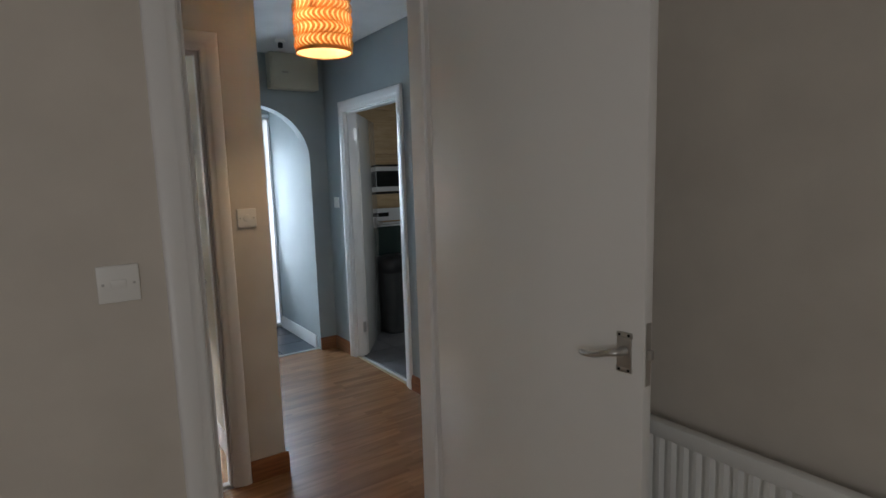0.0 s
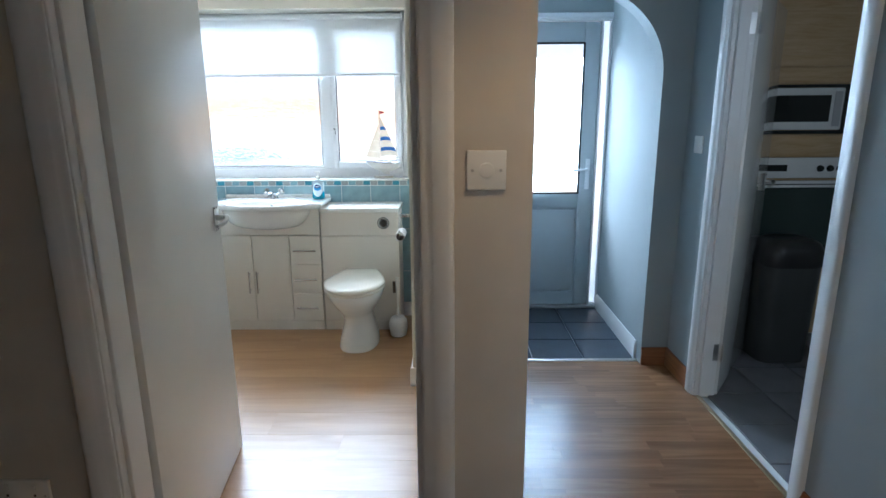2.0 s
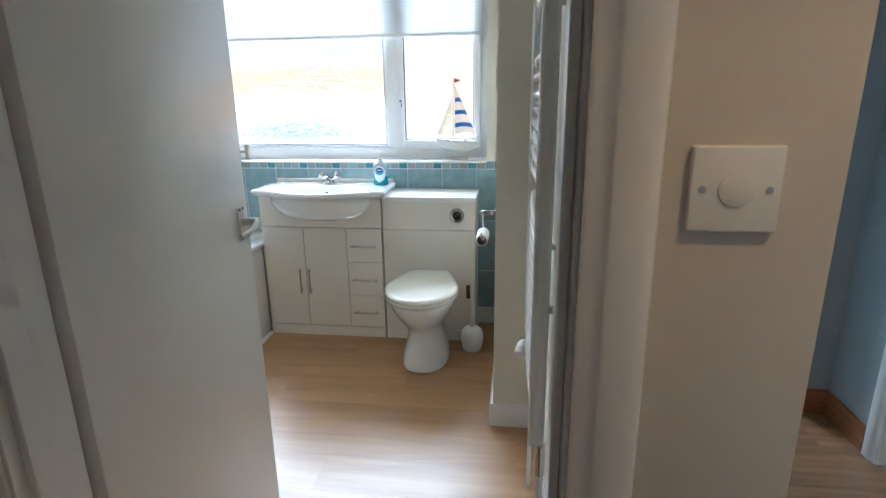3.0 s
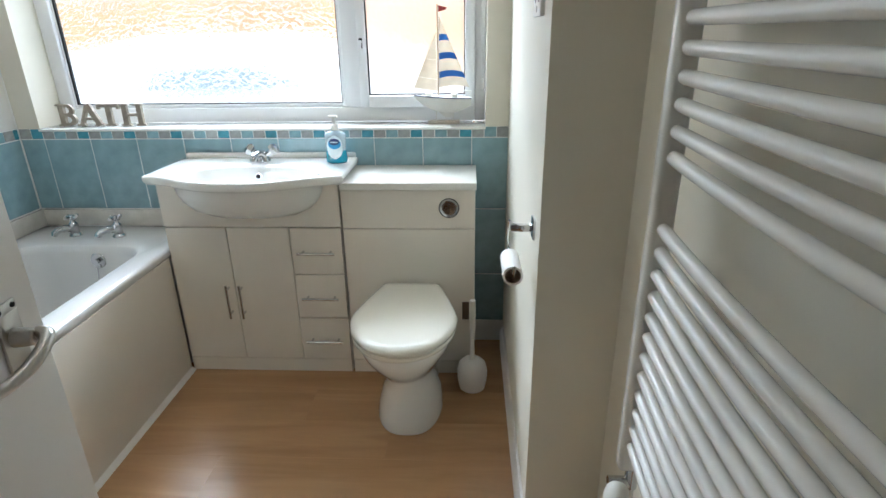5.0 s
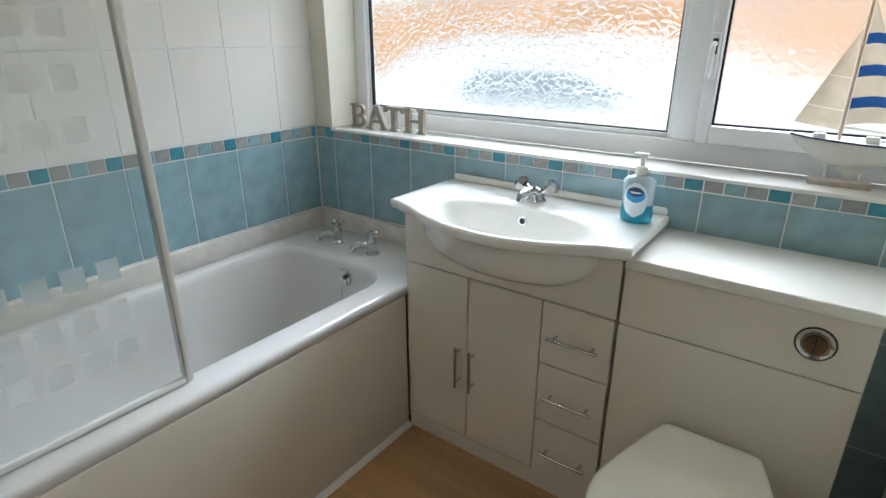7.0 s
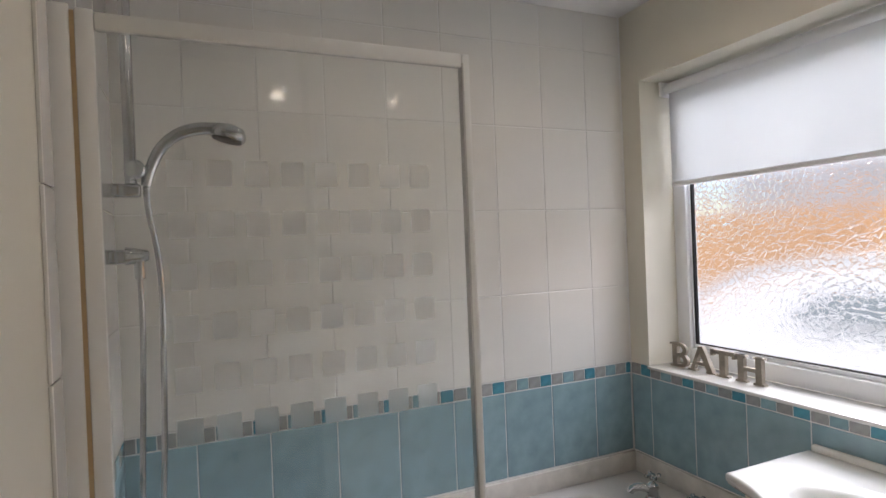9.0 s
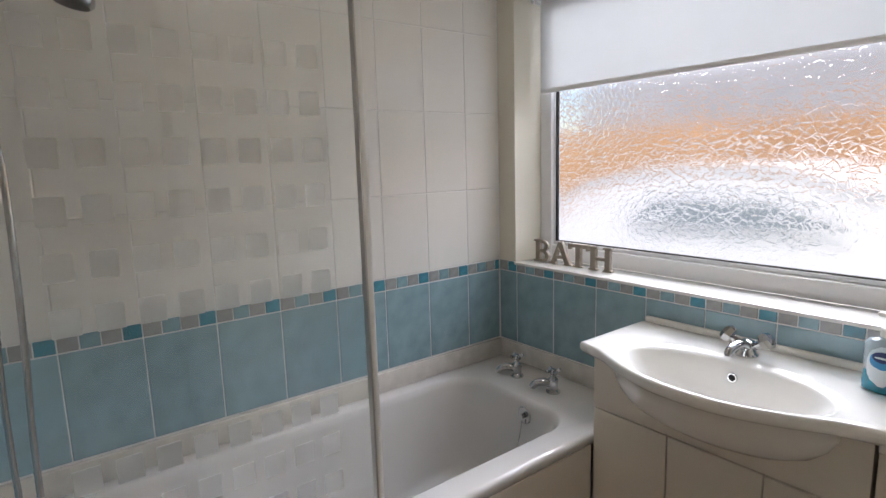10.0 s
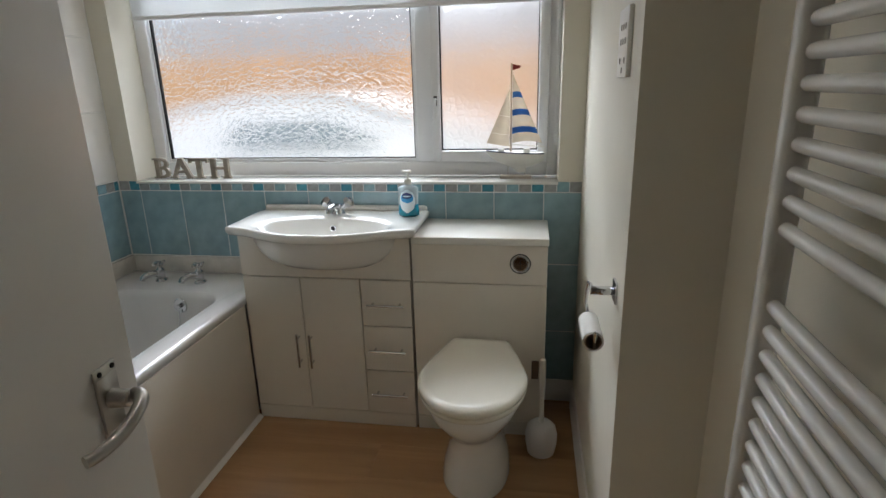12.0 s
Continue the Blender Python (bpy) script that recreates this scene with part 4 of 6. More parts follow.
def curved_patch(x_half, z0, z1, proud, material, name, parent):
    """An oval print that follows the bottle's front."""
    bm = B()
    nx, nz = 10, 8
    g = []
    for j in range(nz + 1):
        v = -1 + 2 * j / nz
        w = x_half * math.sqrt(max(0.02, 1 - (abs(v) ** 2.4)))
        row = []
        for i in range(nx + 1):
            u = -1 + 2 * i / nx
            x = w * u
            row.append(bm.verts.new((cx + x, cy - 0.0275 * math.sqrt(1 - (x / 0.045) ** 2) - proud, cz + (z0 + z1) / 2 + v * (z1 - z0) / 2)))
        g.append(row)
    for j in range(nz):
        for i in range(nx):
            bm.faces.new((g[j][i], g[j][i + 1], g[j + 1][i + 1], g[j + 1][i]))
    part(name, bm, material, parent)


curved_patch(0.031, 0.018, 0.112, 0.0008, LABW, "label", soap)
curved_patch(0.025, 0.058, 0.098, 0.0016, LABB, "label_band", soap)
curved_patch(0.020, 0.074, 0.100, 0.0024, LABN, "label_badge", soap)
curved_patch(0.016, 0.083, 0.088, 0.0030, LABW, "label_bar", soap)

# ---- toilet unit and toilet ----
UX0, UX1 = -0.154, 0.362
unit = thing("cistern_unit", "white boxed cistern unit with a chrome flush button", "cabinet", at(0.1, 5.2))
bm = B()
box(bm, UX0 + 0.003, UX1 - 0.003, VF + 0.05, BW - 0.012, 0.0, 0.812, 0.001, 1)
box(bm, UX1 - 0.02, UX1 - 0.002, VF + 0.018, VF + 0.05, 0.0, 0.812)
part("body", bm, PANEL, unit)
for nm, z0, z1 in (("plinth", 0.0, 0.062), ("lower_panel", 0.065, 0.656), ("upper_panel", 0.659, 0.812)):
    bm = B()
    box(bm, UX0 + 0.002, UX1, VF + (0.003 if z0 == 0 else 0), VF + 0.0175, z0, z1, 0.0015, 1)
    part(nm, bm, PANEL, unit)
bm = B()
box(bm, UX0 + 0.001, UX1 + 0.004, VF - 0.006, BW - 0.012, 0.8125, 0.842, 0.004, 3)
part("worktop", bm, mat("white_laminate_top", (0.80, 0.79, 0.74), 0.25, bump=0.0, var=0.02), unit)
# thin dark disc added behind the chrome ring as its dark outline
bm = B()
lathe(bm, [(0.0, 0.0), (0.0395, 0.0), (0.039, -0.0012), (0.0, -0.0014)], (0.262, VF, 0.742), 28, "y")
part("button_gasket", bm, DARK, unit)
bm = B()
lathe(bm, [(0.0, 0.0), (0.034, 0.0), (0.036, -0.003), (0.033, -0.009), (0.028, -0.007), (0.026, -0.005), (0.0, -0.005)], (0.262, VF, 0.742), 28, "y")
btn = part("flush_button", bm, CHROME, unit, "round chrome two-part flush button")
bm = B()
lathe(bm, [(0.0, -0.0052), (0.0235, -0.0052), (0.022, -0.0085), (0.0, -0.009)], (0.262, VF, 0.742), 24, "y")
part("button_face", bm, mat("dark_chrome", (0.22, 0.21, 0.20), 0.12, 1.0, bump=0), btn)
bm = B()
box(bm, 0.2605, 0.2635, VF - 0.0096, VF - 0.008, 0.722, 0.762)
part("button_split", bm, DARK, btn)
bm = B()
box(bm, 0.312, 0.34, VF - 0.004, VF + 0.001, 0.265, 0.345, 0.002)
part("cut_out_plate", bm, mat("brown_plate", (0.10, 0.07, 0.05), 0.4, bump=0), unit, "small dark brown plate")


def pan_ring(cx, cy, w, f, b, z, n=48, sq=2.0):
    """Egg-shaped ring: half width w, f ahead and b behind the middle."""
    pts = []
    for i in range(n):
        a = 2 * math.pi * i / n
        c, s = math.cos(a), math.sin(a)
        ex = 2.0 / sq
        pts.append((cx + w * math.copysign(abs(c) ** ex, c), cy + (b if s > 0 else f) * math.copysign(abs(s) ** (ex if s > 0 else 1), s), z))
    return pts


TX = 0.113
wc = thing("toilet", "white ceramic toilet with its cream seat lid closed", "toilet", at(TX, 4.85))
bm = B()
loft(bm, [pan_ring(TX, 4.86, 0.125, 0.192, 0.20, 0.0, sq=2.6), pan_ring(TX, 4.86, 0.127, 0.195, 0.20, 0.012, sq=2.6), pan_ring(TX, 4.86, 0.117, 0.184, 0.20, 0.06, sq=2.5), pan_ring(TX, 4.865, 0.097, 0.165, 0.19, 0.14, sq=2.4),
          pan_ring(TX, 4.865, 0.093, 0.165, 0.19, 0.19, sq=2.3), pan_ring(TX, 4.86, 0.108, 0.205, 0.19, 0.24, sq=2.2), pan_ring(TX, 4.84, 0.140, 0.245, 0.2, 0.29, sq=2.1), pan_ring(TX, 4.82, 0.165, 0.27, 0.225, 0.345, sq=2.1),
          pan_ring(TX, 4.81, 0.174, 0.272, 0.25, 0.385, sq=2.2), pan_ring(TX, 4.81, 0.172, 0.268, 0.25, 0.394, sq=2.2)])
part("pan", bm, CERAMIC, wc, sharp=60)


def seat_ring(inset, z, n=36):
    """Seat outline, round in front and tapering straight to a flat back, drawn in by inset."""
    y0, y1 = 4.524 + inset, 5.038 - inset
    right = []
    for i in range(n + 1):
        t = i / n
        y = y0 + (y1 - y0) * (1 - math.cos(math.pi * t)) / 2
        if y < 4.765:
            w = (0.187 - inset) * math.sqrt(max(0.0, 1 - ((4.765 - y) / (4.765 - y0)) ** 2))
        else:
            u = (y - 4.765) / (y1 - 4.765)
            w = (0.187 - inset) - 0.076 * u ** 1.25
            if y > y1 - 0.012:
                w -= 0.012 * (1 - math.sqrt(max(0.0, 1 - ((y - y1 + 0.012) / 0.012) ** 2)))
        right.append((w, y))
    ring = [(TX + w, y, z) for w, y in right[1:]] + [(TX - w, y, z) for w, y in right[::-1]]
    return ring


bm = B()
loft(bm, [seat_ring(0.014, 0.396), seat_ring(0.004, 0.400), seat_ring(0.002, 0.410), seat_ring(0.006, 0.416)])
part("seat", bm, SEATP, wc, sharp=60)
bm = B()
loft(bm, [seat_ring(0.006, 0.4175), seat_ring(0.001, 0.421), seat_ring(0.0, 0.431), seat_ring(0.004, 0.4385), seat_ring(0.013, 0.4445)] + [[(TX + (x - TX) * f, 4.77 + (y - 4.77) * f, z) for x, y, _ in seat_ring(0.013, 0)] for f, z in ((0.9, 0.4466), (0.7, 0.4476), (0.4, 0.448), (0.1, 0.4481))])
part("lid", bm, SEATP, wc, "glossy cream closed lid", sharp=70)
for s in (-1, 1):
    bm = B()
    cyl(bm, (TX + s * 0.075 - 0.015, 5.043, 0.412), (TX + s * 0.075 + 0.015, 5.043, 0.412), 0.012, 14, rim=0.002)
    part("seat_hinge", bm, SEATP, wc)

# toilet brush
br = thing("toilet_brush", "translucent white toilet brush in its holder on the floor", "toilet brush", at(0.354, 4.968))
FROSTP = mat("frosted_plastic", (0.82, 0.81, 0.79), 0.35, bump=0, trans=0.12, var=0.03)
bm = B()
lathe(bm, [(0.0, 0.0), (0.045, 0.0), (0.052, 0.006), (0.060, 0.05), (0.061, 0.085), (0.054, 0.115), (0.040, 0.13), (0.022, 0.136), (0.0, 0.137)], (0.354, 4.968, 0), 28)
part("holder", bm, FROSTP, br)
bm = B()
lathe(bm, [(0.0, 0.137), (0.012, 0.138), (0.009, 0.16), (0.0075, 0.24), (0.010, 0.28), (0.0125, 0.36), (0.011, 0.40), (0.0, 0.405)], (0.354, 4.968, 0), 14)
part("brush_handle", bm, PLASTIC, br)

# ---- toilet roll holder ----
rh = thing("toilet_roll_holder", "chrome wire toilet roll holder on the wall, roll nearly empty", "toilet roll holder", at(0.5, 4.37, 0.93))
bm = B()
box(bm, 0.4945, 0.5, 4.337, 4.383, 0.886, 0.938, 0.001, 1)
part("wall_plate", bm, CHROME, rh)
bm = B()
box(bm, 0.440, 0.4945, 4.352, 4.370, 0.903, 0.921, 0.003, 2)
part("bracket", bm, CHROME, rh)
bm = B()
sweep(bm, [(0.445, 4.36, 0.913), (0.445, 4.395, 0.915), (0.443, 4.425, 0.908), (0.441, 4.432, 0.885), (0.44, 4.434, 0.85), (0.445, 4.432, 0.83), (0.445, 4.42, 0.824), (0.445, 4.35, 0.823), (0.445, 4.285, 0.823), (0.445, 4.262, 0.826), (0.445, 4.256, 0.838), (0.445, 4.256, 0.852)], 0.0042, 10)
part("wire_arm", bm, CHROME, rh)
rl = thing("toilet_roll", "nearly finished white toilet roll on its holder", "toilet roll", at(0.445, 4.345, 0.823))
bm = B()
for r0, r1 in ((0.0245, 0.0195),):
    loft(bm, [circle((0.445, y, 0.814), (0, 1, 0), r, 28) for y, r in ((4.285, r0), (4.405, r0), (4.405, r1), (4.285, r1), (4.285, r0))], False, False)
part("paper", bm, mat("tissue_paper", (0.82, 0.81, 0.79), 0.95, bump=0.1, bscale=300), rl)
bm = B()
loft(bm, [circle((0.445, y, 0.814), (0, 1, 0), r, 28) for y, r in ((4.284, 0.0194), (4.406, 0.0194), (4.406, 0.0182), (4.284, 0.0182), (4.284, 0.0194))], False, False)
part("cardboard_core", bm, mat("cardboard", (0.22, 0.16, 0.12), 0.9, bump=0.05), rl, "grey-brown cardboard core")

# shaver socket
ss = thing("shaver_socket", "white shaver socket plate on the wall", "shaver socket", at(0.5, 4.43, 1.47))
bm = B()
box(bm, 0.489, 0.5, 4.37, 4.50, 1.395, 1.54, 0.003)
plate = part("face_plate", bm, PLASTIC, ss)
for i, (y, z) in enumerate([(4.455, 1.50), (4.425, 1.50), (4.395, 1.50), (4.455, 1.47), (4.425, 1.47), (4.395, 1.47), (4.455, 1.43), (4.395, 1.43), (4.425, 1.41)]):
    bm = B()
    box(bm, 0.4875, 0.4892, y - 0.004, y + 0.004, z - 0.006, z + 0.006)
    part("socket_hole", bm, mat("grey_mark", (0.25, 0.24, 0.22), 0.6, bump=0) if i == 0 else bpy.data.materials["grey_mark"], plate)

# ---- towel rail ----
tr_ = thing("towel_rail", "white ladder towel radiator with curved bars on the wall", "towel radiator", at(0.65, 3.59, 0.6))
RX, RY0, RY1 = 0.632, 3.265, 3.882
for y in (RY0, RY1):
    bm = B()
    box(bm, RX - 0.018, RX + 0.018, y - 0.017, y + 0.017, 0.61, 1.90, 0.011, 3)
    part("upright", bm, ENAMEL, tr_)
bars = [0.673 + 0.0373 * i for i in range(12)] + [1.193 + 0.0373 * i for i in range(8)] + [1.58 + 0.0375 * i for i in range(9)]
rail_mesh = None
for z in bars:
    if rail_mesh is None:
        bm = B()
        k = 16
        sweep(bm, [(-0.010 * math.sin(math.pi * i / k) ** 0.8, RY0 + 0.010 + (RY1 - RY0 - 0.020) * i / k, 0) for i in range(k + 1)], 0.0105, 12)
        rail_mesh = mesh_of("bar", bm, ENAMEL)
    ob = new("bar", rail_mesh)
    ob.parent, ob.matrix_parent_inverse = tr_, tr_.matrix_basis.inverted()
    ob.matrix_basis = at(RX + 0.001, 0, z)
for y in (RY0 + 0.05, RY1 - 0.05):
    for z in (0.92, 1.62):
        bm = B()
        cyl(bm, (RX + 0.02, y, z), (0.70, y, z), 0.01, 12)
        part("wall_bracket", bm, ENAMEL, tr_)
bm = B()
cyl(bm, (RX + 0.012, RY1, 0.61), (RX + 0.012, RY1, 0.565), 0.012, 14)
cyl(bm, (RX + 0.012, RY1, 0.575), (RX - 0.03, RY1, 0.575), 0.011, 14)
valve = part("valve", bm, CHROME, tr_, "chrome angle valve")
bm = B()
ax = Vector((-0.30, -0.82, -0.45)).normalized()
loft(bm, [circle(Vector((RX - 0.012, RY1 - 0.006, 0.575)) + ax * h_, ax, r_, 20) for r_, h_ in ((0.014, 0.0), (0.019, 0.006), (0.0235, 0.02), (0.0235, 0.045), (0.019, 0.06), (0.006, 0.062))])
part("thermostat_head", bm, PLASTIC, valve, "white thermostatic valve head")
bm = B()
cyl(bm, (RX + 0.012, RY0, 0.61), (RX + 0.012, RY0, 0.53), 0.011, 14)
part("valve", bm, CHROME, tr_, "chrome lockshield valve")
for y, zt in ((RY1, 0.57), (RY0, 0.535)):
    bm = B()
    cyl(bm, (RX + 0.012, y, 0.0), (RX + 0.012, y, zt), 0.0078, 12)
    part("pipe", bm, ENAMEL, tr_, "white painted feed pipe")

# ---- things on the sill ----
LETTER = mat("weathered_letter_wood", (0.27, 0.235, 0.19), 0.6, bump=0.2, bscale=90, var=0.2, vscale=40)
sign = thing("bath_letters", "grey-brown wooden letters spelling BATH on the sill", "letters", at(-1.27, 5.45, WZ0))


def extruded(bm, polys, y0, y1, m):
    """Flat outlines (x, z) pulled out to a thickness."""
    for poly in polys:
        a = [bm.verts.new(m @ Vector((x, y0, z))) for x, z in poly]
        b = [bm.verts.new(m @ Vector((x, y1, z))) for x, z in poly]
        n = len(poly)
        bm.faces.new(a)
        bm.faces.new(b[::-1])
        for i in range(n):
            bm.faces.new((a[i], b[i], b[(i + 1) % n], a[(i + 1) % n]))


def bar(x0, z0, x1, z1, w):
    w *= 1.22
    d = Vector((x1 - x0, z1 - z0)).normalized()
    nx, nz = -d.y * w / 2, d.x * w / 2
    return [(x0 + nx, z0 + nz), (x1 + nx, z1 + nz), (x1 - nx, z1 - nz), (x0 - nx, z0 - nz)]


def letter(ch, x, y):
    h, bm, polys = 0.092, B(), []
    m = at(x, y, WZ0 + 0.0005)
    ser = lambda cx, w, z: [(cx - w, z), (cx + w, z), (cx + w * 0.8, z + 0.007), (cx - w * 0.8, z + 0.007)]
    if ch == "B":
        polys = [bar(0.022, 0, 0.022, h, 0.018), ser(0.02, 0.022, 0), ser(0.02, 0.022, h - 0.007)]
        for z0, z1, w in ((0.0, 0.052, 0.036), (0.042, h, 0.030)):
            turn = [math.pi * (i / 12 - 0.5) for i in range(13)]
            mid, half = (z0 + z1) / 2, (z1 - z0) / 2
            out = [(0.024, z0)] + [(0.046 + w * math.cos(a), mid + half * math.sin(a)) for a in turn] + [(0.024, z1)]
            inn = [(0.024, z0 + 0.012)] + [(0.044 + (w - 0.017) * math.cos(a), mid + (half - 0.012) * math.sin(a)) for a in turn] + [(0.024, z1 - 0.012)]
            for i in range(14):
                polys.append([out[i], out[i + 1], inn[i + 1], inn[i]])
    elif ch == "A":
        polys = [bar(0.012, 0, 0.052, h, 0.011), bar(0.095, 0, 0.052, h, 0.019), bar(0.025, 0.030, 0.085, 0.030, 0.009), ser(0.012, 0.02, 0), ser(0.095, 0.022, 0)]
    elif ch == "T":
        polys = [bar(0.048, 0, 0.048, h, 0.019), bar(0.0, h - 0.006, 0.096, h - 0.006, 0.012), ser(0.048, 0.026, 0), bar(0.004, h - 0.022, 0.004, h, 0.008), bar(0.092, h - 0.022, 0.092, h, 0.008)]
    else:
        polys = [bar(0.022, 0, 0.022, h, 0.018), bar(0.088, 0, 0.088, h, 0.018), bar(0.02, h * 0.5, 0.09, h * 0.5, 0.010)] + [ser(c, 0.022, z) for c in (0.022, 0.088) for z in (0, h - 0.007)]
    # pieces of one letter overlap, so their depths differ a little
    for i, p in enumerate(polys):
        extruded(bm, [p], -0.009 + 0.00015 * i, 0.009 - 0.00015 * i, m)
    part("letter_" + ch.lower(), bm, LETTER, sign)


for ch, x in (("B", -1.470), ("A", -1.381), ("T", -1.284), ("H", -1.186)):
    letter(ch, x, 5.45)

# model sailing boat
boat = thing("model_sailing_boat", "white wooden model yacht with blue-striped sail on the sill", "model boat", at(0.225, 5.455, WZ0))
HULL = mat("white_hull_paint", (0.74, 0.73, 0.69), 0.5, bump=0.05, var=0.04, vscale=20)
NAVY = mat("navy_paint", (0.02, 0.03, 0.10), 0.5, bump=0.02)
SAIL = mat("cream_sail", (0.62, 0.56, 0.47), 0.9, bump=0.1, bscale=500, var=0.08, vscale=20)
SAILB = mat("blue_sail_stripe", (0.06, 0.17, 0.36), 0.9, bump=0.1, bscale=500)
RED = mat("red_pennant", (0.35, 0.05, 0.05), 0.8, bump=0.05)
by, bz = 5.455, WZ0
bm = B()
box(bm, 0.163, 0.296, by - 0.022, by + 0.022, bz, bz + 0.013, 0.002)
part("stand", bm, mat("bare_stand_wood", (0.46, 0.41, 0.34), 0.8, bump=0.05, var=0.1, vscale=30), boat)
for x in (0.197, 0.268):
    bm = B()
    cyl(bm, (x, by, bz + 0.012), (x, by, bz + 0.055), 0.0025, 8)
    part("stand_pin", bm, HULL, boat)


def hull_ring(u, n=9):
    """Half-round section at u along the hull, stern to bow."""
    x = 0.345 - u * 0.242
    w = 0.030 * max(0.02, math.sin(math.pi * min(1, 0.28 + 0.72 * u)) ** 0.6) if u > 0 else 0.02
    zt = bz + 0.108 + 0.012 * u * u
    d = 0.066 * max(0.04, math.sin(math.pi * (0.12 + 0.86 * u)) ** 0.7)
    return [(x, by + w * math.cos(math.pi + math.pi * i / (n - 1)), zt - d * math.sin(math.pi * i / (n - 1))) for i in range(n)]


bm = B()
loft(bm, [hull_ring(i / 16) for i in range(17)])
hull = part("hull", bm, HULL, boat, sharp=60)
bm = B()
for s in (0, -1):
    sweep(bm, [Vector(hull_ring(i / 16)[s]) + Vector((0, -0.0005 if s == 0 else 0.0005, -0.002)) for i in range(17)], 0.0026, 6)
part("rubbing_strake", bm, NAVY, hull, "navy line along the gunwale")
bm = B()
extruded(bm, [[(0.19, bz + 0.072), (0.275, bz + 0.072), (0.272, bz + 0.04), (0.262, bz + 0.026), (0.235, bz + 0.027), (0.212, bz + 0.045)]], by - 0.006, by + 0.006, Matrix())
part("keel", bm, HULL, boat)
for x0 in (0.152, 0.26):
    bm = B()
    box(bm, x0, x0 + 0.028, by - 0.01, by + 0.01, bz + 0.108, bz + 0.125, 0.002)
    part("cabin", bm, HULL, boat)
MAST = 0.207
bm = B()
cyl(bm, (MAST, by, bz + 0.105), (MAST, by, bz + 0.468), 0.0042, 10, 0.0032)
part("mast", bm, mat("pale_mast_wood", (0.62, 0.52, 0.42), 0.6, bump=0.05), boat)
bm = B()
cyl(bm, (MAST, by, bz + 0.143), (0.345, by, bz + 0.132), 0.0028, 8)
part("boom", bm, HULL, boat)


def sail_point(side, v, u):
    """Main sail (side 1) or jib (side -1): v up from the foot, u away from the mast."""
    top, foot, width = (bz + 0.428, bz + 0.148, 0.125) if side > 0 else (bz + 0.37, bz + 0.135, 0.097)
    z = foot + (top - foot) * v - (0.014 * side * (1 - v) * u if side < 0 else 0.01 * (1 - v) * math.sin(math.pi * u) * -1)
    return Vector((MAST + side * (0.005 + width * u * (1 - v)), by - 0.010 * math.sin(math.pi * u) * (1 - v) - 0.001, z))


def sail_patch(side, v0, v1, material, name, label=""):
    bm = B()
    g = [[bm.verts.new(sail_point(side, v0 + (v1 - v0) * j / 4, i / 8)) for i in range(9)] for j in range(5)]
    for j in range(4):
        for i in range(8):
            bm.faces.new((g[j][i], g[j][i + 1], g[j + 1][i + 1], g[j + 1][i]))
    bmesh.ops.solidify(bm, geom=bm.faces[:], thickness=0.0012)
    part(name, bm, material, boat, label)


edges = [0.0, 0.135, 0.225, 0.395, 0.485, 0.655, 0.74, 0.985]
for i in range(7):
    sail_patch(1, edges[i], edges[i + 1], SAILB if i % 2 else SAIL, "sail_stripe" if i % 2 else "main_sail", "blue stripe" if i % 2 else "")
for v0, v1 in ((0.0, 0.195), (0.2, 0.515), (0.52, 0.985)):
    sail_patch(-1, v0, v1, SAIL, "jib")
bm = B()
extruded(bm, [[(MAST + 0.004, bz + 0.464), (MAST + 0.038, bz + 0.456), (MAST + 0.034, bz + 0.448), (MAST + 0.004, bz + 0.440)]], by - 0.001, by + 0.001, Matrix())
part("pennant", bm, RED, boat, "small dark red pennant")
for a, b_ in (((0.104, by, bz + 0.12), (MAST, by, bz + 0.40)), ((0.343, by, bz + 0.11), (MAST, by, bz + 0.44))):
    bm = B()
    cyl(bm, a, b_, 0.0007, 5)
    part("rigging", bm, HULL, boat)

# ---- ceiling downlights ----
BULB = mat("lamp_glass", (0.9, 0.85, 0.75), 0.3, bump=0, emit=(1.0, 0.85, 0.62), strength=45.0)
for sx, sy in SPOTS:
    t = thing("downlight", "small white recessed ceiling downlight, lit", "ceiling light", at(sx, sy, 2.4), group="bathroom downlights")
    bm = B()
    loft(bm, [circle((sx, sy, z), (0, 0, 1), r, 24) for r, z in ((0.044, 2.3995), (0.043, 2.394), (0.032, 2.392), (0.028, 2.3985))], False, False)
    part("bezel", bm, ENAMEL, t)
    bm = B()
    loft(bm, [circle((sx, sy, z), (0, 0, 1), r, 20) for r, z in ((0.027, 2.3992), (0.026, 2.3962))])
    part("lens", bm, BULB, t)

# ---- hall things ----


def wall_plate(name, label, cat, x, z, y, w, h, switches=1, ground="y"):
    """Switch plate on a wall that faces -y."""
    t = thing(name, label, cat, at(x, y, z))
    bm = B()
    box(bm, x - w / 2, x + w / 2, y - 0.010, y, z - h / 2, z + h / 2, 0.003, 3)
    p = part("plate", bm, PLASTIC, t)
    for s in (-1, 1):
        bm = B()
        cyl(bm, (x + s * (w / 2 - 0.012), y - 0.0095, z), (x + s * (w / 2 - 0.012), y - 0.0112, z), 0.0035, 10)
        part("screw", bm, SATIN, p)
    return t, p


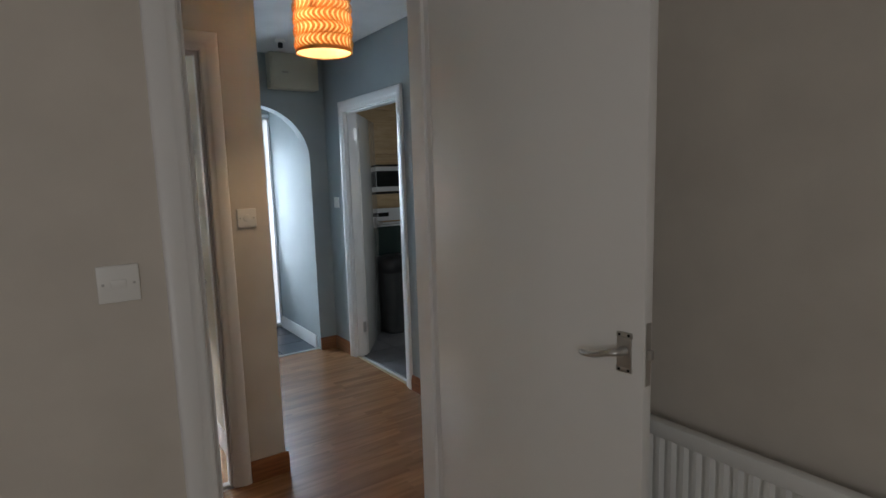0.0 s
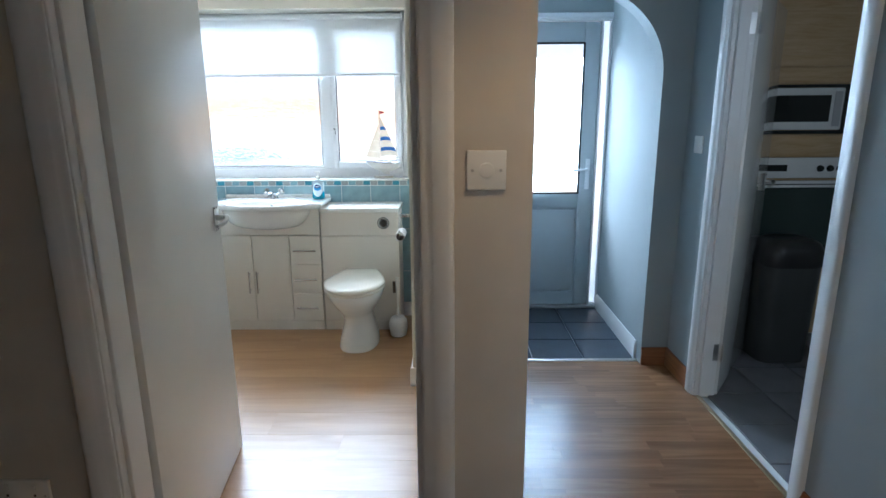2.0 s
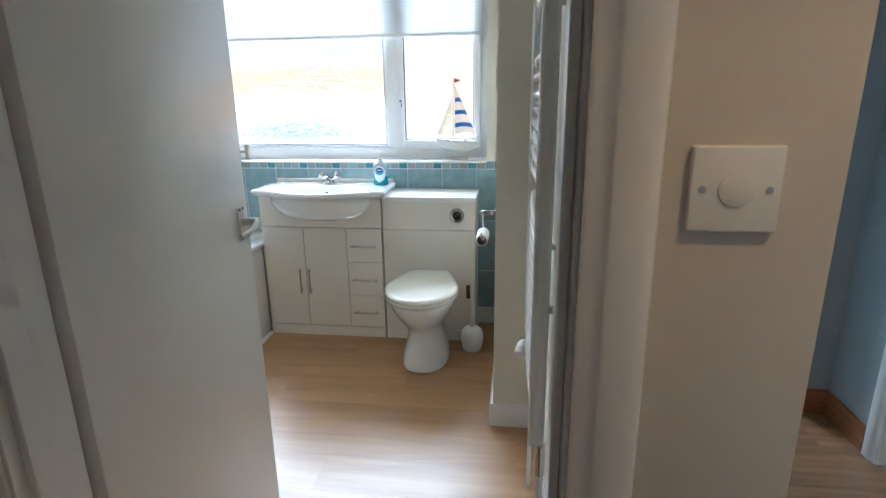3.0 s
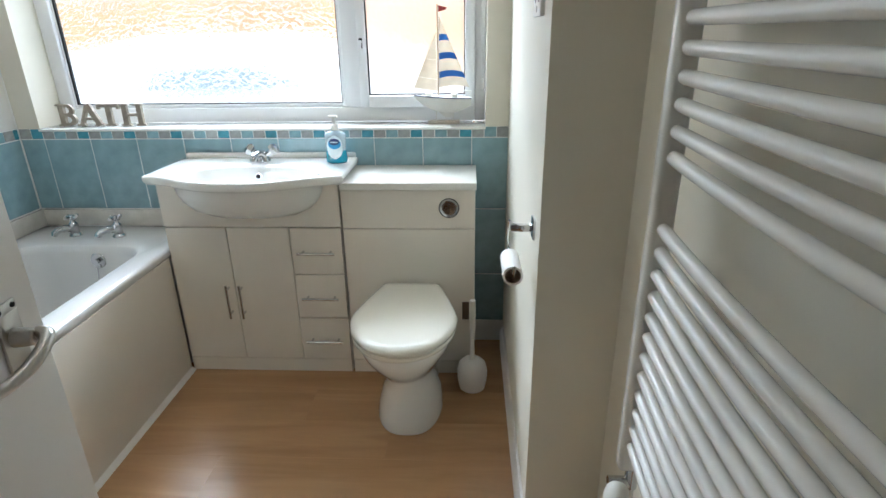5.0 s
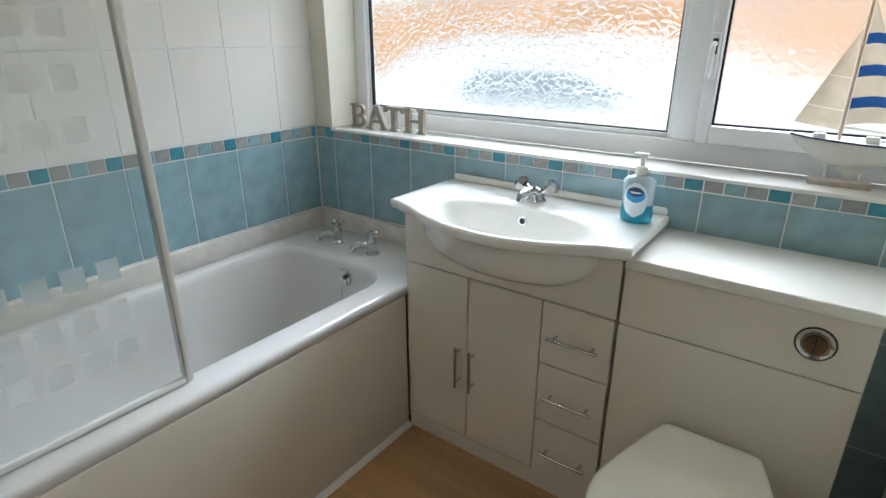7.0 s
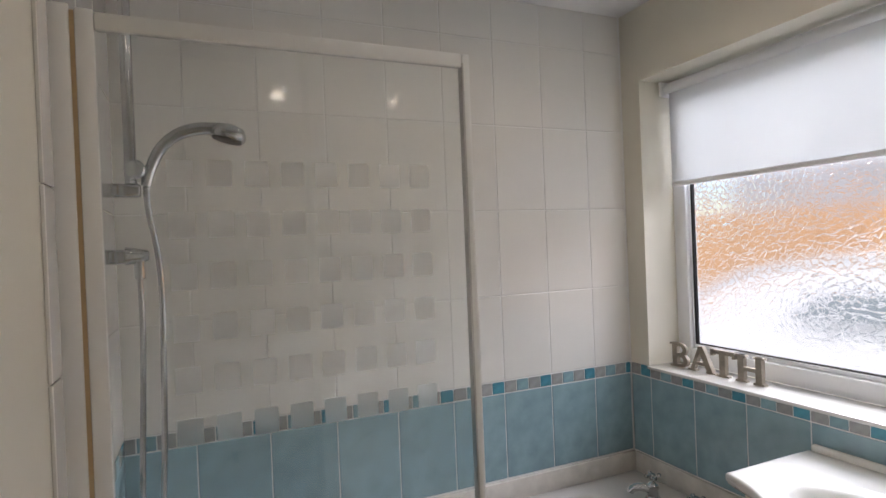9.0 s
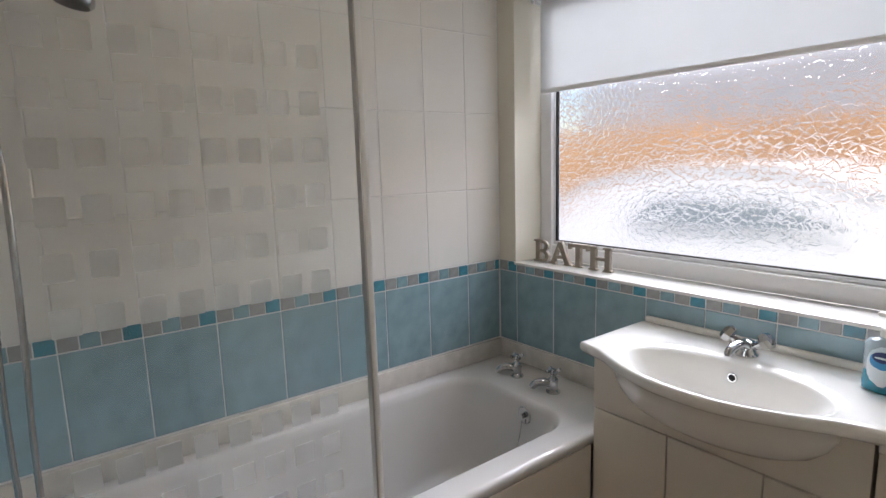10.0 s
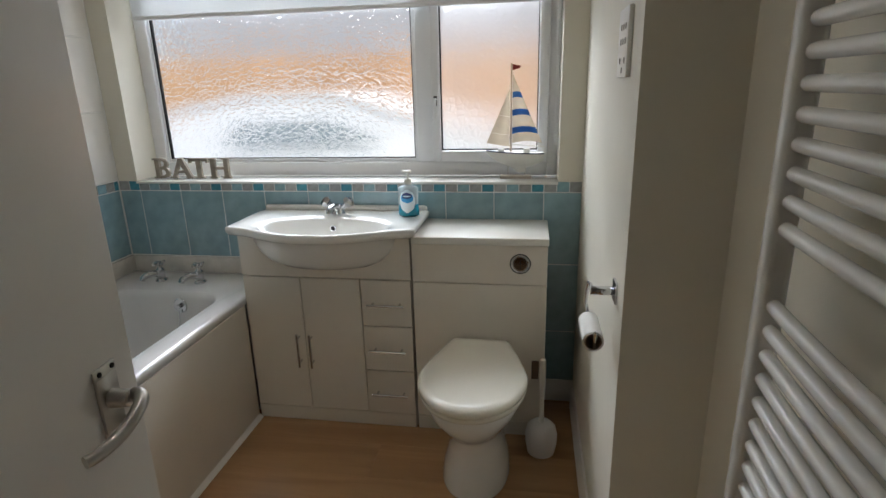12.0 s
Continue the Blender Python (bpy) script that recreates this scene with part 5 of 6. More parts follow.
t, p = wall_plate("dimmer_switch", "white dimmer switch plate beside the bathroom door", "light switch", 0.787, 1.288, 2.74, 0.086, 0.086)
bm = B()
lathe(bm, [(0.0, -0.0128), (0.015, -0.0128), (0.0165, -0.0122), (0.017, -0.010), (0.0, -0.010)], (0.787, 2.74, 1.288), 24, "y")
part("dial", bm, PLASTIC, p)
t, p = wall_plate("light_switch", "white light switch plate on the warm grey wall", "light switch", 0.180, 1.222, 1.62, 0.088, 0.088)
bm = B()
box(bm, 0.180 - 0.016, 0.180 + 0.016, 1.607, 1.612, 1.212, 1.232, 0.0015)
part("rocker", bm, PLASTIC, p)
t, p = wall_plate("wall_socket", "white double wall socket low on the wall", "socket", -0.385, 0.472, 2.74, 0.146, 0.086)
for s in (-1, 1):
    bm = B()
    box(bm, -0.385 + s * 0.035 - 0.006, -0.385 + s * 0.035 + 0.006, 2.726, 2.731, 0.489, 0.505, 0.001, 1)
    part("rocker", bm, PLASTIC, p)
    for dx, dz in ((0, 0.008), (-0.011, -0.012), (0.011, -0.012)):
        bm = B()
        box(bm, -0.385 + s * 0.035 + dx - 0.003, -0.385 + s * 0.035 + dx + 0.003, 2.7292, 2.7302, 0.465 + dz - 0.003, 0.465 + dz + 0.003)
        part("pin_hole", bm, DARK, p)
SWY, SWZ = 4.355, 1.268
t = thing("light_switch", "white light switch by the kitchen door", "light switch", at(KX, SWY, SWZ))
bm = B()
box(bm, KX - 0.010, KX, SWY - 0.043, SWY + 0.043, SWZ - 0.043, SWZ + 0.043, 0.003)
p = part("plate", bm, PLASTIC, t)
bm = B()
box(bm, KX - 0.014, KX - 0.0098, SWY - 0.01, SWY + 0.01, SWZ - 0.018, SWZ + 0.018, 0.002)
part("rocker", bm, PLASTIC, p)

eb = thing("meter_cupboard", "beige electricity box high on the arch wall", "meter box", at(1.69, 4.46, 2.17))
bm = B()
box(bm, 1.495, 1.885, 4.42, 4.52, 2.17, 2.44, 0.008)
p = part("case", bm, BEIGE, eb)
bm = B()
box(bm, 1.51, 1.87, 4.412, 4.4205, 2.18, 2.43, 0.004)
p2 = part("cover", bm, BEIGE, eb)
bm = B()
box(bm, 1.585, 1.635, 4.408, 4.4125, 2.285, 2.30, 0.002)
part("catch", bm, mat("dull_beige", (0.4, 0.37, 0.30), 0.5, bump=0), p2)

sd = thing("ceiling_sensor", "small dark sensor hanging from the hall ceiling", "sensor", at(1.47, 4.08, 2.425))
bm = B()
cyl(bm, (1.47, 4.08, 2.445), (1.47, 4.08, 2.425), 0.035, 20, rim=0.004)
part("base", bm, PLASTIC, sd)
bm = B()
cyl(bm, (1.47, 4.08, 2.425), (1.47, 4.08, 2.39), 0.017, 16, rim=0.003)
part("probe", bm, DARK, sd)

# pendant with a slatted wooden shade
PX, PY, PZ = 1.012, 2.262, 1.952
pd = thing("pendant_lamp", "lit drum pendant with a wavy cut amber wood shade", "pendant lamp", at(PX, PY, 2.445))
bm = B()
cyl(bm, (PX, PY, 2.445), (PX, PY, 2.42), 0.045, 24, 0.03)
part("ceiling_rose", bm, PLASTIC, pd)
bm = B()
cyl(bm, (PX, PY, 2.43), (PX, PY, 2.10), 0.004, 8)
cyl(bm, (PX, PY, 2.15), (PX, PY, 2.10), 0.016, 14)
part("flex", bm, PLASTIC, pd)
GLOBE = mat("bulb_glass", (1, 0.9, 0.7), 0.3, bump=0, emit=(1.0, 0.72, 0.38), strength=12.0)
bm = B()
lathe(bm, [(0.0, 2.03), (0.014, 2.032), (0.027, 2.052), (0.026, 2.072), (0.014, 2.092), (0.013, 2.102), (0.0, 2.102)], (PX, PY, 0), 18)
ob = part("bulb", bm, GLOBE, pd)
ob.visible_shadow = False
AMBER = wood("amber_veneer", (0.42, 0.17, 0.04), (0.60, 0.28, 0.08), (3, 3, 20), 0.5, 0.0)
nt = AMBER.node_tree
tr = nt.nodes.new("ShaderNodeBsdfTranslucent")
tr.inputs[0].default_value = (0.75, 0.36, 0.10, 1)
mx = nt.nodes.new("ShaderNodeMixShader")
mx.inputs[0].default_value = 0.35
nt.links.new(nt.nodes["Principled BSDF"].outputs[0], mx.inputs[1])
nt.links.new(tr.outputs[0], mx.inputs[2])
nt.links.new(mx.outputs[0], nt.nodes["Material Output"].inputs[0])
SR = 0.111
for band in range(5):
    bm = B()
    rows = []
    for j in range(7):
        v = j / 6
        tw = 0.17 * math.sin(math.pi * v) * (1 if band % 2 else -1)
        rr = SR - 0.001 + 0.008 * math.sin(math.pi * v)
        wdt = 0.5 * (2 * math.pi / 36) * (0.98 - 0.42 * math.sin(math.pi * v))
        rows.append([bm.verts.new((rr * math.cos(tw + s * wdt), rr * math.sin(tw + s * wdt), 0.046 * v)) for s in (-1, 1)])
    for a, b in zip(rows, rows[1:]):
        bm.faces.new((a[0], a[1], b[1], b[0]))
    bmesh.ops.solidify(bm, geom=bm.faces[:], thickness=0.0006)
    slat = mesh_of("slat", bm, AMBER)
    for i in range(36):
        ob = new("slat", slat)
        ob.parent, ob.matrix_parent_inverse = pd, pd.matrix_basis.inverted()
        ob.matrix_basis = at(PX, PY, PZ + 0.012 + band * 0.046, 10.0 * i)
for z0, z1 in ((PZ, PZ + 0.013), (PZ + 0.240, PZ + 0.252)):
    bm = B()
    loft(bm, [circle((PX, PY, z), (0, 0, 1), r, 48) for r, z in ((SR + 0.001, z0), (SR + 0.001, z1), (SR - 0.0015, z1), (SR - 0.0015, z0), (SR + 0.001, z0))], False, False)
    part("shade_ring", bm, AMBER, pd)
bm = B()
loft(bm, [circle((PX, PY, z), (0, 0, 1), r, 48) for r, z in ((SR - 0.006, PZ + 0.004), (SR - 0.006, PZ + 0.246))], False, False)
LINER = mat("shade_liner", (0.85, 0.72, 0.45), 0.8, bump=0)
nt = LINER.node_tree
tr = nt.nodes.new("ShaderNodeBsdfTranslucent")
tr.inputs[0].default_value = (0.9, 0.62, 0.3, 1)
mx = nt.nodes.new("ShaderNodeMixShader")
nt.links.new(nt.nodes["Principled BSDF"].outputs[0], mx.inputs[1])
nt.links.new(tr.outputs[0], mx.inputs[2])
nt.links.new(mx.outputs[0], nt.nodes["Material Output"].inputs[0])
part("liner", bm, LINER, pd, "pale translucent liner")

# ---- front door ----
fd = thing("door_4", "grey plastic front door with frosted glass, letterbox and slim sidelight", "front door", at(1.35, 5.56), kind="structure")
for nm, b in (("frame_jamb", (0.91, 0.945, 0, 2.085)), ("mullion", (1.742, 1.752, 0, 2.05)), ("frame_jamb", (1.799, 1.81, 0, 2.05)), ("frame_head", (0.945, 1.81, 2.05, 2.085)), ("sidelight_sill", (1.752, 1.799, 0, 0.03))):
    bm = B()
    box(bm, b[0], b[1], 5.515, 5.60, b[2], b[3], 0.004)
    part(nm, bm, UPVC, fd)
bm = B()
box(bm, 0.945, 1.81, 5.497, 5.521, 2.062, 2.098, 0.006)
part("head_trim", bm, UPVC, fd)
FD = [("stile", (0.948, 1.045, 0.02, 2.045)), ("stile", (1.636, 1.740, 0.02, 2.045)), ("rail", (1.045, 1.636, 0.02, 0.115)), ("rail", (1.045, 1.636, 0.765, 0.868)), ("rail", (1.045, 1.636, 1.912, 2.045))]
for nm, b in FD:
    bm = B()
    box(bm, b[0], b[1], 5.54, 5.585, b[2], b[3], 0.005)
    part(nm, bm, GREYDOOR, fd)
bm = B()
box(bm, 1.045, 1.636, 5.556, 5.575, 0.115, 0.765)
box(bm, 1.064, 1.617, 5.548, 5.557, 0.134, 0.746, 0.004)
part("lower_panel", bm, GREYDOOR, fd)
DOOR_GLASS = obscured_glass("frosted_door_glass", 130.0, 0.3, 0.3)
bm = B()
box(bm, 1.045, 1.636, 5.558, 5.564, 0.868, 1.912)
pane = part("pane", bm, DOOR_GLASS, fd, "frosted glass")
pane.visible_shadow = False
bm = B()
box(bm, 1.752, 1.799, 5.548, 5.554, 0.03, 2.05)
pane = part("side_pane", bm, DOOR_GLASS, fd, "narrow frosted sidelight")
pane.visible_shadow = False
for b in ((1.045, 1.053, 0.868, 1.912), (1.628, 1.636, 0.868, 1.912), (1.053, 1.628, 0.868, 0.876), (1.053, 1.628, 1.904, 1.912)):
    bm = B()
    box(bm, b[0], b[1], 5.543, 5.558, b[2], b[3], 0.002, 1)
    part("glazing_bead", bm, GREYDOOR, fd)
    bm = B()
    box(bm, b[0] - 0.003, b[1] + 0.003, 5.5395, 5.5435, b[2] - 0.003 if b[3] - b[2] < 0.1 else b[2], b[3] + 0.003 if b[3] - b[2] < 0.1 else b[3])
    part("gasket", bm, DARK, fd)
bm = B()
box(bm, 1.15, 1.412, 5.527, 5.541, 0.788, 0.852, 0.004)
flap = part("letterbox", bm, GREYDOOR, fd, "grey letterbox frame")
bm = B()
box(bm, 1.165, 1.397, 5.523, 5.5275, 0.80, 0.84, 0.003)
part("flap", bm, GREYDOOR, flap)
bm = B()
box(bm, 1.678, 1.708, 5.528, 5.541, 0.90, 1.12, 0.004)
h = part("handle_plate", bm, UPVC, fd, "white lever handle plate")
bm = B()
sweep(bm, smooth([(1.692, 5.53, 1.045), (1.692, 5.495, 1.045), (1.678, 5.488, 1.045), (1.61, 5.488, 1.043), (1.58, 5.492, 1.043)], 4), 0.009, 10)
part("lever", bm, UPVC, h)
structure("door_sill_front", [(0.91, 1.81, 5.50, 5.62, -0.012, 0.018)], SATIN, "low metal sill of the front door", "threshold", 0.003)

# ---- kitchen glimpse ----
ty = 4.98
tw = thing("oven_tower", "pale wood tall oven housing with a built-in oven", "cabinet", at(2.9, 5.2))
bm = B()
box(bm, 2.50, 3.16, ty + 0.02, 5.6, 0.0, 2.2, 0.002, 1)
part("carcass", bm, BIRCH, tw)
bm = B()
box(bm, 2.505, 3.155, ty, ty + 0.019, 1.695, 2.12, 0.004)
part("top_door", bm, BIRCH, tw)
bm = B()
box(bm, 2.57, 3.09, ty - 0.004, ty + 0.002, 1.76, 2.06, 0.003)
part("door_panel", bm, BIRCH, tw)
bm = B()
box(bm, 2.505, 3.155, ty, ty + 0.019, 1.165, 1.29, 0.003)
part("filler_panel", bm, BIRCH, tw)
bm = B()
box(bm, 2.505, 3.155, ty, ty + 0.019, 1.60, 1.685, 0.003)
part("filler_panel", bm, BIRCH, tw)
bm = B()
box(bm, 2.505, 3.155, ty, ty + 0.019, 0.10, 0.50, 0.004)
part("drawer_front", bm, BIRCH, tw)
bm = B()
box(bm, 2.48, 3.18, ty - 0.03, 5.6, 2.12, 2.20, 0.01)
part("cornice", bm, BIRCH, tw)
DGLASS = mat("dark_oven_glass", (0.015, 0.018, 0.018), 0.08, bump=0, coat=0.6)
GREENG = mat("smoked_green_glass", (0.03, 0.05, 0.045), 0.08, bump=0, coat=0.6)
ov = thing("built_in_oven", "white-fronted built-in oven with dark glass door", "oven", at(2.83, ty, 0.5))
bm = B()
box(bm, 2.53, 3.13, ty - 0.012, ty + 0.019, 1.032, 1.158, 0.004)
p = part("control_panel", bm, ENAMEL, ov)
for x in (2.60, 2.98, 3.04, 3.10):
    bm = B()
    cyl(bm, (x, ty - 0.012, 1.092), (x, ty - 0.034, 1.092), 0.021, 18, 0.017, 0.003)
    part("knob", bm, DGLASS, p)
bm = B()
box(bm, 2.66, 2.78, ty - 0.0135, ty - 0.011, 1.075, 1.115)
part("display", bm, DGLASS, p)
bm = B()
box(bm, 2.53, 3.13, ty - 0.016, ty + 0.019, 0.52, 1.018, 0.005)
d = part("oven_door", bm, GREENG, ov)
bm = B()
sweep(bm, smooth([(2.57, ty - 0.016, 0.985), (2.575, ty - 0.05, 0.987), (2.65, ty - 0.056, 0.988), (3.01, ty - 0.056, 0.988), (3.085, ty - 0.05, 0.987), (3.09, ty - 0.016, 0.985)], 4), 0.009, 10)
part("door_handle", bm, ENAMEL, d)
bm = B()
box(bm, 2.53, 3.13, ty - 0.018, ty - 0.0155, 0.998, 1.018)
part("door_trim", bm, ENAMEL, d)
mw = thing("microwave", "white microwave with dark window in the housing", "microwave", at(2.84, ty, 1.28))
bm = B()
box(bm, 2.58, 3.068, ty - 0.01, ty + 0.019, 1.325, 1.57, 0.004)
p = part("body", bm, ENAMEL, mw)
bm = B()
box(bm, 2.66, 2.99, ty - 0.0125, ty - 0.009, 1.372, 1.527, 0.001, 1)
part("window", bm, DGLASS, p)
bm = B()
box(bm, 3.01, 3.055, ty - 0.0125, ty - 0.009, 1.345, 1.55, 0.001, 1)
part("keypad", bm, mat("grey_keypad", (0.5, 0.5, 0.5), 0.4, bump=0), p)
bm = B()
for b in ((2.535, 3.10, 1.572, 1.59), (2.535, 3.10, 1.30, 1.322), (2.545, 2.575, 1.322, 1.572), (3.072, 3.10, 1.322, 1.572)):
    box(bm, b[0], b[1], ty - 0.004, ty + 0.019, b[2], b[3])
part("trim_frame", bm, DGLASS, mw, "black trim frame")
bn = thing("kitchen_bin", "dark grey tall kitchen bin with a black lid", "bin", at(2.64, 4.60))
bm = B()
loft(bm, [round_rect(2.64 - w, 2.64 + w, 4.64 - w * 0.85, 4.64 + w * 0.85, w * 0.55, z) for w, z in ((0.135, 0.0), (0.145, 0.01), (0.165, 0.56), (0.165, 0.58))])
part("body", bm, mat("dark_bin_plastic", (0.05, 0.052, 0.05), 0.45, bump=0.05), bn)
bm = B()
loft(bm, [round_rect(2.64 - w, 2.64 + w, 4.64 - w * 0.85, 4.64 + w * 0.85, w * 0.55, z) for w, z in ((0.168, 0.58), (0.175, 0.60), (0.172, 0.67), (0.15, 0.71), (0.11, 0.73))])
part("lid", bm, mat("black_lid_plastic", (0.02, 0.02, 0.02), 0.4, bump=0.03), bn)

# ---- radiator in the first room ----
ra = thing("panel_radiator", "cream panel radiator with vertical ribs below the wall", "radiator", at(1.56, 0.6, 0.12))
bm = B()
RZ = 0.685
prof = []
yy = -0.35
while yy < 1.36:
    prof += [(1.545, yy), (1.545, yy + 0.014), (1.528, yy + 0.020), (1.528, yy + 0.034)]
    yy += 0.04
loft(bm, [[(x, y, z) for x, y in prof] + [(1.56, prof[-1][1], z), (1.56, prof[0][1], z)] for z in (0.17, RZ - 0.05)])
part("ribbed_panel", bm, ENAMEL, ra)
for z0, z1 in ((0.13, 0.17), (RZ - 0.05, RZ)):
    bm = B()
    box(bm, 1.525, 1.565, -0.36, 1.38, z0, z1, 0.006)
    part("header", bm, ENAMEL, ra)
for y in (0.0, 1.1):
    bm = B()
    box(bm, 1.565, 1.62, y - 0.03, y + 0.03, 0.25, RZ - 0.1, 0.003)
    part("wall_bracket", bm, ENAMEL, ra)

# ---- outside ----
gb = B()
box(gb, -200, 200, -200, 250, -0.4, -0.15)
solid("ground", gb, GROUND, "pale paved ground outside the window", "ground", kind="structure")
fence = thing("garden_fence", "orange-stained close-board timber fence outside the window", "fence", at(-0.5, 8.9, -0.15))
STAIN = wood("orange_stained_timber", (0.50, 0.28, 0.13), (0.66, 0.41, 0.22), (20, 20, 1.5), 0.8, 0.12, 0.0)
bm = B()
box(bm, -0.072, 0.072, -0.011, 0.011, 0, 1.88, 0.003, 1)
board = mesh_of("fence_board", bm, STAIN)
for i in range(86):
    ob = new("fence_board", board)
    ob.parent, ob.matrix_parent_inverse = fence, fence.matrix_basis.inverted()
    ob.matrix_basis = at(-6.6 + 0.148 * i, 8.9 + 0.012 * (i % 2), -0.15)
for z in (0.2, 0.9, 1.5):
    bm = B()
    box(bm, -6.7, 6.1, 8.925, 8.985, z, z + 0.08)
    part("fence_rail", bm, STAIN, fence)
nb = thing("neighbour_house", "pale grey rendered house beyond the fence", "house", at(-0.5, 15))
bm = B()
box(bm, -8, 7.5, 14.0, 21, -0.15, 5.0)
part("wall", bm, mat("grey_render", (0.42, 0.43, 0.44), 0.9, var=0.12, vscale=1.5, bump=0.1), nb)
bm = B()
loft(bm, [[(x, 13.7, 4.95), (x, 13.7, 5.07), (x, 17.5, 7.6), (x, 21.3, 5.07), (x, 21.3, 4.95)] for x in (-8.2, 7.7)])
part("roof", bm, mat("grey_roof_tile", (0.16, 0.15, 0.15), 0.9, var=0.2, vscale=3, bump=0.2, bscale=12), nb)
# parked white car between the houses
car = thing("parked_car", "white car parked close outside the obscured window", "car", at(-1.0, 7.6, -0.15))
WCAR = mat("white_car_paint", (0.82, 0.83, 0.84), 0.3, bump=0, coat=0.6, var=0.01)
CGL = mat("car_window_glass", (0.26, 0.31, 0.34), 0.1, bump=0, coat=0.4)
bm = B()
loft(bm, [[(x, 7.7 + s * w, z) for x, z in ((-3.6, 0.15), (-3.65, 0.6), (-3.5, 0.85), (-2.9, 0.98), (-2.35, 1.27), (-1.8, 1.37), (-1.1, 1.36), (-0.3, 1.13), (0.55, 0.95), (0.7, 0.5), (0.65, 0.15))]
          for s, w in ((-1, 0.74), (-1, 0.78), (1, 0.78), (1, 0.74))])
part("body", bm, WCAR, car)
bm = B()
extruded(bm, [[(-2.0, 1.00), (-1.8, 1.15), (-1.15, 1.16), (-0.75, 1.03)]], 6.915, 6.925, Matrix())
part("side_window", bm, CGL, car)
for x in (-2.9, -0.1):
    bm = B()
    cyl(bm, (x, 6.93, 0.15), (x, 7.12, 0.15), 0.3, 24, rim=0.03)
    tyre = part("wheel", bm, DARK, car)
    bm = B()
    cyl(bm, (x, 6.925, 0.15), (x, 6.94, 0.15), 0.19, 20, rim=0.01)
    part("rim", bm, SATIN, tyre)

# ---- floor boards, floor tiles, wall tiles ----


def piece(me, parent, m, name):
    ob = new(name, me)
    ob.parent, ob.matrix_basis = parent, m
    return ob


def tile_mesh(name, w, h, d, material, bev=0.0015):
    """Flat tile in x-z, its face towards -y, middle at the origin."""
    bm = B()
    box(bm, -w / 2, w / 2, -d, 0, -h / 2, h / 2, bev, 1)
    return mesh_of(name, bm, material)


def boards(parent, x0, x1, y0, y1, width, length, material, joint):
    """Laid boards along x, cut at the room's edges, as pieces of the floor."""
    meshes = {}
    rng = random.Random(4)
    y = y0
    while y < y1 - 0.005:
        w = min(width, y1 - y)
        x = x0 - rng.uniform(0.1, length * 0.9)
        while x < x1:
            a, b = max(x, x0), min(x + length, x1)
            if b - a > 0.01:
                key = (round(b - a, 3), round(w, 3))
                if key not in meshes:
                    bm = B()
                    box(bm, -key[0] / 2, key[0] / 2, -w / 2, w / 2, -0.011, 0, joint, 1)
                    meshes[key] = mesh_of("floor_board", bm, material)
                piece(meshes[key], parent, at((a + b) / 2, y + w / 2, 0), "floor_board")
            x += length
        y += width


boards(floor_bath, -0.90, 0.80, 2.80, BW, 0.194, 1.285, OAK, 0.0006)
boards(floor_hall, -1.3, 2.0, 1.70, 2.74, 0.0655, 0.42, OAKH, 0.0002)
boards(floor_hall, 0.89, KX + 0.02, 2.74, 4.56, 0.0655, 0.42, OAKH, 0.0002)


def floor_tiles(parent, x0, x1, y0, y1, s, gap, material, name):
    meshes = {}
    nx, ny = math.ceil((x1 - x0) / s), math.ceil((y1 - y0) / s)
    for i in range(nx):
        for j in range(ny):
            a, b = x0 + i * s, min(x0 + (i + 1) * s, x1)
            c, d = y0 + j * s, min(y0 + (j + 1) * s, y1)
            key = (round(b - a, 3), round(d - c, 3))
            if key[0] < 0.02 or key[1] < 0.02:
                continue
            if key not in meshes:
                bm = B()
                box(bm, -key[0] / 2 + gap / 2, key[0] / 2 - gap / 2, -key[1] / 2 + gap / 2, key[1] / 2 - gap / 2, -0.011, 0, 0.002, 1)
                meshes[key] = mesh_of(name, bm, material)
            piece(meshes[key], parent, at((a + b) / 2, (c + d) / 2, 0), name)


floor_tiles(floor_porch, 0.89, 1.81, 4.585, 5.55, 0.305, 0.006, SLATE, "floor_tile")
floor_tiles(floor_kitchen, 2.03, 3.3, 2.95, 5.0, 0.305, 0.006, KTILE, "floor_tile")

# wall tiling: 205 mm wide columns, 310 mm high rows
TW, TH, G = 0.205, 0.31, 0.003
long_wall, window_wall, end_wall = bpy.data.objects["wall_bath_long"], bpy.data.objects["wall_window"], bpy.data.objects["wall_bath_end"]
BZ0, BZ1 = 0.955, 1.002          # border
made = {}


def run_tiles(parent, to_world, length, first, rows, name):
    """Columns of tiles along a wall; to_world(s, z) gives the pose of a tile whose middle is s along and z up."""
    edges_ = [0.0]
    s = first
    while s < length - 0.01:
        edges_.append(s)
        s += TW
    edges_.append(length)
    for a, b in zip(edges_, edges_[1:]):
        for z0, z1, material in rows:
            key = (round(b - a, 3), round(z1 - z0, 3), material.name)
            if key not in made:
                made[key] = tile_mesh(name, b - a - G, z1 - z0 - G, 0.007, material)
            piece(made[key], parent, to_world((a + b) / 2, (z0 + z1) / 2), name)


